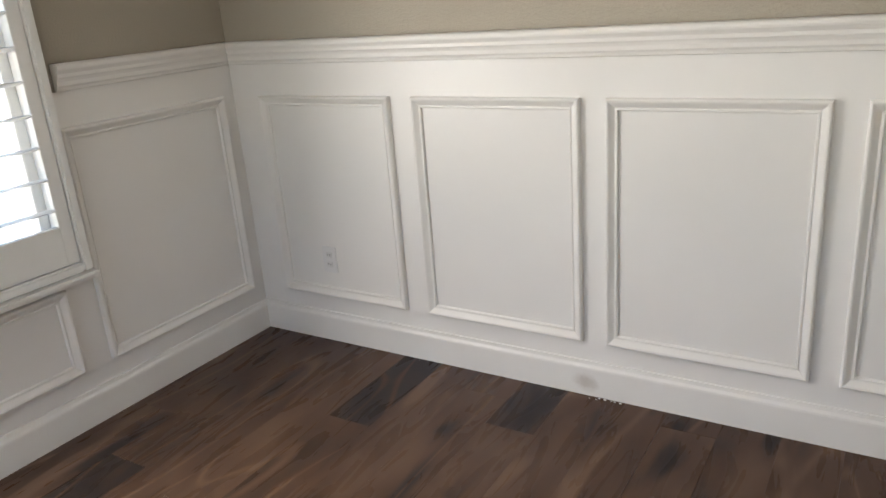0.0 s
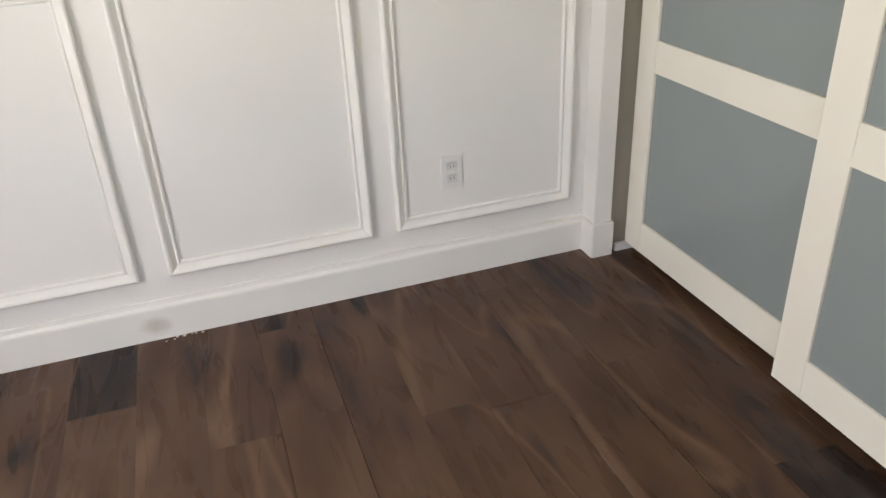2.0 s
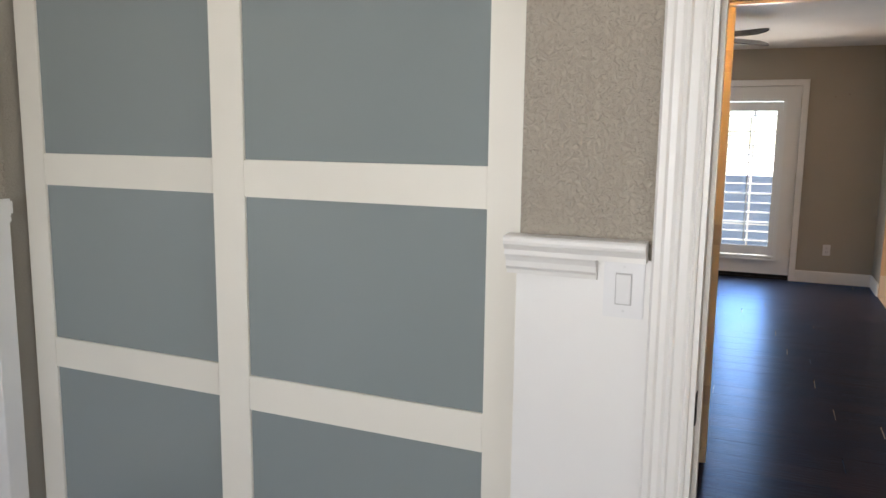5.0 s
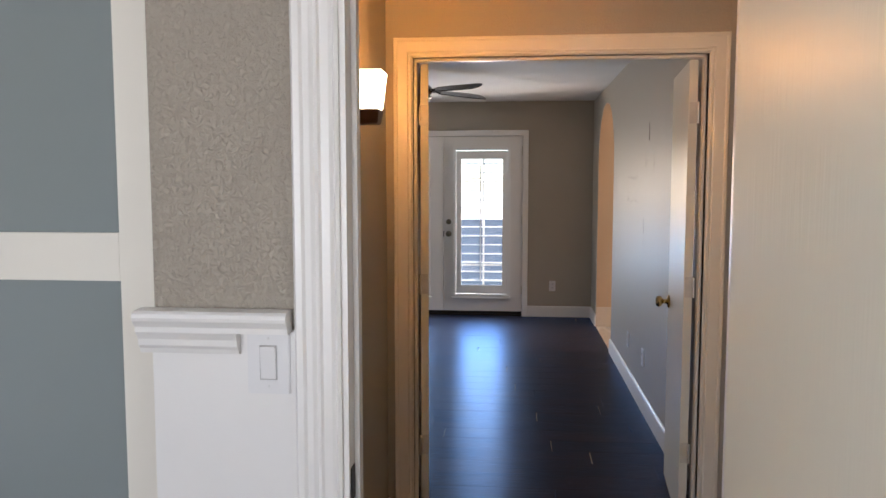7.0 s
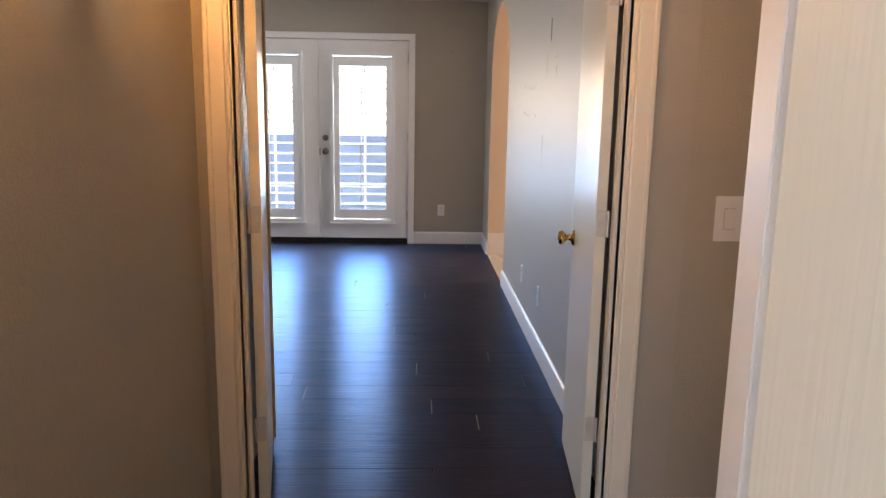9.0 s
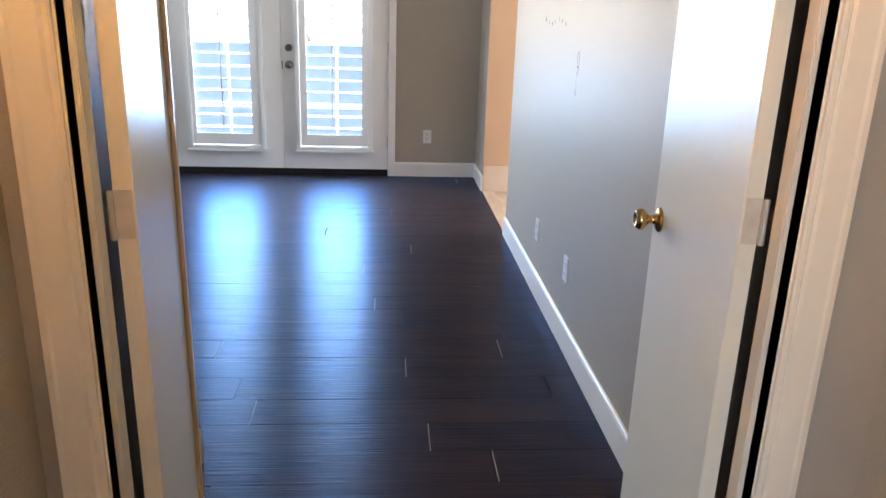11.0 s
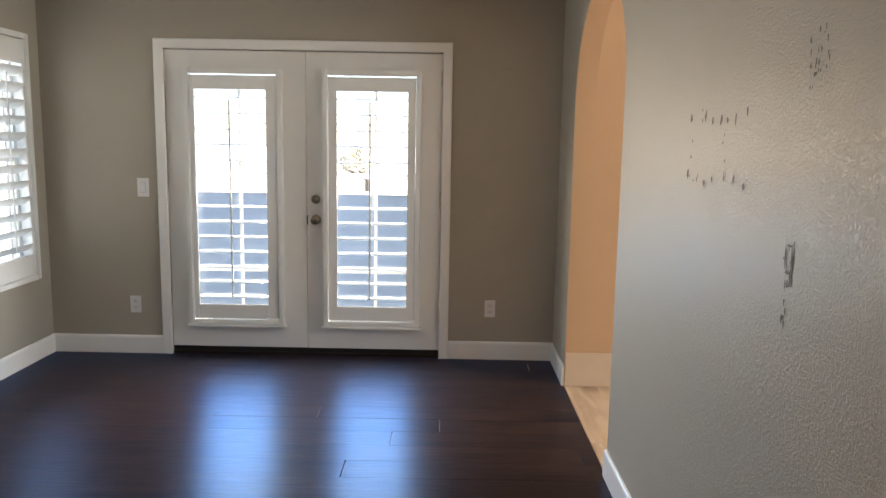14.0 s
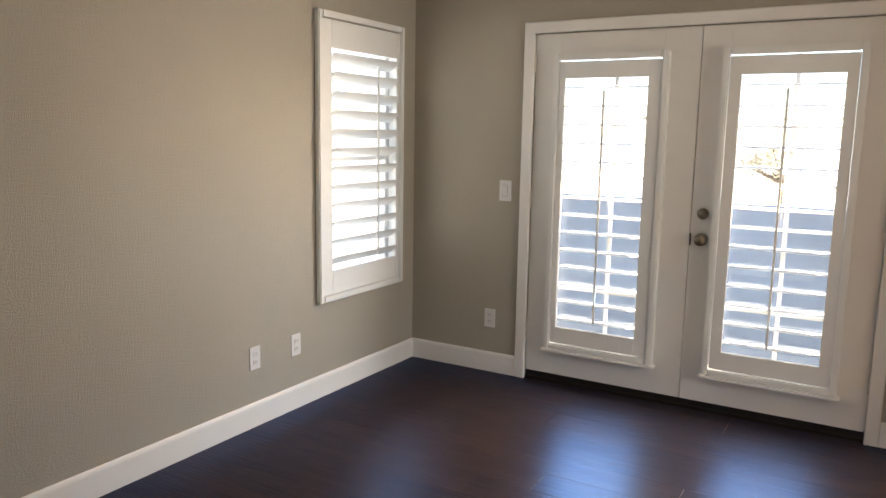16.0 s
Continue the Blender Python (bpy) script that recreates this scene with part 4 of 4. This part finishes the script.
# ---------------------------------------------------------------- ceiling fan
def ceiling_fan(x, y):
    e = base("ceiling_fan", (x, y, H))
    tagged(e, "ceiling fan with dark blades, gunmetal motor and frosted bowl", "ceiling fan")
    part("canopy", lathe([(0.03, -0.05), (0.052, -0.04), (0.062, -0.012), (0.062, 0)], (x, y, H), (0, 0, 1), 24), CHROME, e, "", True)
    part("downrod", lathe([(0.016, -0.10), (0.016, -0.045)], (x, y, H), (0, 0, 1), 12), CHROME, e)
    part("motor_housing", lathe([(0.075, -0.205), (0.105, -0.195), (0.118, -0.165), (0.118, -0.14), (0.095, -0.115), (0.055, -0.098), (0.03, -0.085)], (x, y, H), (0, 0, 1), 28), CHROME, e, "", True)
    part("trim_ring", lathe([(0.105, -0.222), (0.112, -0.215), (0.112, -0.206), (0.08, -0.204)], (x, y, H), (0, 0, 1), 28), CHROME, e, "", True)
    part("light_bowl", lathe([(0.001, -0.285), (0.04, -0.28), (0.075, -0.262), (0.097, -0.238), (0.102, -0.222), (0.06, -0.221)], (x, y, H), (0, 0, 1), 24), FROST, e, "", True)
    for k in range(5):
        a = radians(-54 + 72 * k)
        d, s = Vector((math.cos(a), math.sin(a), 0)), Vector((-math.sin(a), math.cos(a), 0))
        c = Vector((x, y, H - 0.165))
        ib = bmesh.new()
        pts = [(0.09, -0.02), (0.2, -0.03), (0.2, 0.03), (0.09, 0.02)]
        bot = [ib.verts.new(c + d * u + s * w) for u, w in pts]
        top = [ib.verts.new(q.co + Vector((0, 0, 0.006))) for q in bot]
        ib.faces.new(bot[::-1]), ib.faces.new(top)
        for i in range(4):
            ib.faces.new((bot[i], bot[(i + 1) % 4], top[(i + 1) % 4], top[i]))
        part("blade_iron", ib, CHROME, e)
        bb = bmesh.new()
        pts = [(0.17, -0.048), (0.3, -0.062), (0.55, -0.068), (0.63, -0.058), (0.66, -0.02), (0.66, 0.02), (0.63, 0.058), (0.55, 0.068), (0.3, 0.062), (0.17, 0.048)]
        bot = [bb.verts.new(c + d * u + s * w + Vector((0, 0, 0.008 - u * 0.03 + w * 0.42))) for u, w in pts]
        top = [bb.verts.new(q.co + Vector((0, 0, 0.006))) for q in bot]
        bb.faces.new(bot[::-1]), bb.faces.new(top)
        for i in range(10):
            bb.faces.new((bot[i], bot[(i + 1) % 10], top[(i + 1) % 10], top[i]))
        part("blade", bb, BLADE, e)
    return e


ceiling_fan(6.05, 0.98)


# ---------------------------------------------------------------- marks on the textured wall
def wall_mark(x, z, w, h, seed):
    bm = bmesh.new()
    rnd = random.Random(seed)
    k = 9
    vs = [bm.verts.new((x + w * math.cos(2 * math.pi * i / k) * rnd.uniform(0.5, 1.1), LSY + 0.0022, z + h * math.sin(2 * math.pi * i / k) * rnd.uniform(0.6, 1.15))) for i in range(k)]
    bm.faces.new(vs)
    ob = part("adhesive_mark", bm, SPOT)
    return tagged(ob, "small dark adhesive residue mark on the wall", "mark", "adhesive marks")


rm = random.Random(5)
for row, (zz, n0) in enumerate(((1.557, 8), (1.39, 7))):
    for i in range(n0):
        if rm.random() < 0.9:
            wall_mark(5.63 - 0.42 * i / (n0 - 1) + rm.uniform(-0.012, 0.012), zz + rm.uniform(-0.012, 0.012), rm.uniform(0.005, 0.011), rm.uniform(0.008, 0.018), row * 20 + i)
for i in range(12):
    wall_mark(rm.uniform(5.2, 5.65), rm.uniform(1.37, 1.6), 0.004, 0.006, 60 + i)
for xx, zz, w, h in ((4.938, 1.244, 0.004, 0.034), (4.907, 1.244, 0.005, 0.034), (4.922, 1.273, 0.017, 0.004), (4.922, 1.215, 0.017, 0.005), (4.909, 1.205, 0.005, 0.02), (4.93, 1.185, 0.003, 0.014)):
    wall_mark(xx, zz, w, h, int(xx * 1000 + zz * 100))
tagged(part("wall_slit", bbox(4.768, LSY, 1.79, 4.780, LSY + 0.002, 1.905), SPOT), "thin dark vertical slit high on the wall", "mark")
for i in range(7):
    wall_mark(4.922 + rm.uniform(-0.024, 0.024), 1.235 + rm.uniform(-0.055, 0.045), rm.uniform(0.002, 0.005), rm.uniform(0.004, 0.009), 200 + i)
for i in range(11):
    wall_mark(4.56 + rm.uniform(-0.04, 0.04), 1.65 + rm.uniform(-0.06, 0.05), rm.uniform(0.002, 0.005), rm.uniform(0.005, 0.012), 140 + i)
for i in range(5):
    wall_mark(4.92 + rm.uniform(-0.02, 0.02), 1.13 + rm.uniform(-0.04, 0.02), rm.uniform(0.002, 0.005), rm.uniform(0.005, 0.012), 170 + i)
for i in range(24):
    wall_mark(4.86 + rm.uniform(-0.045, 0.045), 1.66 + rm.uniform(-0.06, 0.06), rm.uniform(0.002, 0.005), rm.uniform(0.004, 0.010), 100 + i)

for yy, zz in ((-0.215, 1.94), (-0.34, 1.96)):
    nh = part("nail_hole", lathe([(0.004, 0), (0.003, 0.0015)], (LEX, yy, zz), (-1, 0, 0), 8), SPOT)
    tagged(nh, "tiny dark nail hole in the painted wall", "mark", "nail holes")

# ---------------------------------------------------------------- outdoors
tagged(part("ground", bbox(-600, -600, -3.3, 600, 600, -3.1), CONCRETE), "pale sunlit ground outdoors, one storey below", "ground", kind="structure")
bal = base("balcony", (LEX + 0.15, 1, -0.14))
tagged(bal, "solid stucco balcony outside the French doors", "balcony", kind="structure")
part("deck", bbox(LEX + 0.152, -1.6, -0.2, 9.46, 2.9, -0.05), CONCRETE, bal)
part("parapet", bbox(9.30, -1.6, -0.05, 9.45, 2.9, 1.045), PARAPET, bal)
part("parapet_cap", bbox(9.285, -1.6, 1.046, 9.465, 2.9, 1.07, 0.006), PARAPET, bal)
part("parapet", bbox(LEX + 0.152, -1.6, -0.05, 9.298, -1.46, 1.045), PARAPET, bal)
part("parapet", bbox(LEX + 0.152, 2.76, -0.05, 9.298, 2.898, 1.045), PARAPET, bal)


def tree(x, y, zc, r, seed):
    e = base("tree", (x, y, -3.1))
    tagged(e, "small tree in the garden, leaves paled for haze", "tree")
    rnd = random.Random(seed)
    bm = bmesh.new()

    def limb(p, q, r0, r1):
        d = (q - p).normalized()
        s = d.orthogonal().normalized()
        t = d.cross(s)
        a = [bm.verts.new(p + (s * math.cos(k * 1.047) + t * math.sin(k * 1.047)) * r0) for k in range(6)]
        b = [bm.verts.new(q + (s * math.cos(k * 1.047) + t * math.sin(k * 1.047)) * r1) for k in range(6)]
        for k in range(6):
            bm.faces.new((a[k], a[(k + 1) % 6], b[(k + 1) % 6], b[k]))
    foot, fork = Vector((x, y, -3.1)), Vector((x + 0.05, y, zc - r * 0.9))
    limb(foot, fork, 0.09, 0.06)
    tips = []
    for k in range(8):
        tip = fork + Vector((rnd.uniform(-r, r), rnd.uniform(-1.5 * r, 1.5 * r), rnd.uniform(0.1, 1.7 * r)))
        limb(fork, tip, 0.045, 0.012)
        tips.append(tip)
    part("trunk", bm, BARK, e)
    lv = bmesh.new()
    for k in range(900):
        tip = rnd.choice(tips)
        c = tip + Vector((rnd.gauss(0, r * 0.28), rnd.gauss(0, r * 0.28), rnd.gauss(0, r * 0.22)))
        u = Vector((rnd.uniform(-1, 1), rnd.uniform(-1, 1), rnd.uniform(-1, 1))).normalized() * 0.07
        w = u.orthogonal().normalized() * 0.035
        lv.faces.new([lv.verts.new(p) for p in (c - u, c + w, c + u, c - w)])
    part("crown", lv, LEAF, e)
    return e


tree(24, 2.3, 0.95, 0.6, 3)

# ---------------------------------------------------------------- floors: planks run along y
PW, PL, PT = 0.18, 1.22, 0.012
plank_cache = {}


def plank_mesh(length, worn, wood):
    key = (round(length, 3), worn, wood.name)
    if key not in plank_cache:
        bm = bmesh.new()
        box(bm, 0.00004, 0.00004, -PT, PW - 0.00004, length - 0.00004, 0)
        top = [e for e in bm.edges if all(v.co.z > -1e-6 for v in e.verts)]
        bmesh.ops.bevel(bm, geom=top, offset=0.0018 if worn else 0.0002, segments=1, affect="EDGES")
        bm.normal_update()
        me = bpy.data.meshes.new("plank")
        bm.to_mesh(me)
        bm.free()
        me.materials.append(wood)
        me.materials.append(CHIP)
        if worn:
            for p in me.polygons:
                if abs(p.normal.y) > 0.3 and p.center.y > length / 2:
                    p.material_index = 1
        plank_cache[key] = me
    return plank_cache[key]


def plank_floor(name, lab, x0, x1, y0, y1, seed, joints=(), lift=0.0, wood=None):
    """A floor of planks; joints: (x, y) of end joints that are chipped pale."""
    fl = tagged(part(name, bbox(x0, y0, -0.14, x1, y1, lift - PT - 0.0005), SUBFLOOR), lab, "floor", kind="structure")
    rnd = random.Random(seed)
    known = {math.floor(jx / PW): jy for jx, jy in joints}
    for r in range(math.floor(x0 / PW), math.ceil(x1 / PW)):
        shift = known.get(r, y0 + rnd.uniform(0, PL))
        y = shift - PL * math.ceil((shift - y0) / PL)
        while y < y1 - 0.02:
            a, b = max(y, y0), min(y + PL, y1)
            if b - a > 0.02:
                worn = b < y1 - 0.01 and (abs(b - known.get(r, 99)) < 0.01 or rnd.random() < 0.3)
                ob = new("plank", plank_mesh(round(b - a, 2), worn, wood or PLANK))
                ob.location = (r * PW, a, lift)
                ob.parent = fl
            y += PL
    return fl


plank_floor("floor_office", "dark brown wood plank floor, satin, mottled", WX - 0.01, EX2 - 0.06, SY, NY, 2, ((0.15, 2.605), (0.7, 2.488), (0.56, 1.995)), 0.02)
plank_floor("floor_closet", "dark wood plank floor inside the closet", 1.26, 1.70, 0.88, NY, 12, (), 0.02)
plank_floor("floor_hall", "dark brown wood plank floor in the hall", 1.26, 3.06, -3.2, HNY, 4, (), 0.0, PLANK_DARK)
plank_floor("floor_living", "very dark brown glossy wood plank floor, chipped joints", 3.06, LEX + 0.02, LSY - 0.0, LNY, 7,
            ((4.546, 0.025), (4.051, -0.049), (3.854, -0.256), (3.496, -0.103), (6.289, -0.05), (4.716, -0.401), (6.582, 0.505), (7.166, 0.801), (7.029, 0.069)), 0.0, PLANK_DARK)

tf = tagged(part("floor_beyond", bbox(4.6, -4.1, -0.14, AX1 + 0.11, LSY - 0.001, -0.009), GROUT), "light wood-look tile floor beyond the arch", "floor", kind="structure")
tile_meshes = {}
for k in (0.3, 0.6, 0.9):
    tm = bmesh.new()
    box(tm, 0.0008, 0.0008, -0.009, 0.1992, k - 0.0008, 0.0)
    tile_meshes[k] = bpy.data.meshes.new("tile")
    tm.to_mesh(tile_meshes[k])
    tm.free()
    tile_meshes[k].materials.append(TILE)
for i in range(14):
    end = AX1
    for k in ((0.9, 0.6, 0.3)[i % 3], 0.9, 0.9):
        t = new("tile", tile_meshes[k])
        t.matrix_basis = pose(end - k, LSY - 0.002 - 0.2 * i, 0, 0, 0, -90)
        t.parent = tf
        end -= k
for j in range(7):
    tb = part("baseboard", bbox(AX1 - 0.010, LSY - 0.004 - 0.3 * (j + 1) + 0.002, 0, AX1 - 0.001, LSY - 0.004 - 0.3 * j, 0.21, 0.001), BASETILE)
    tagged(tb, "beige ceramic base tile along the peach wall", "tile", "base tiles", "structure")
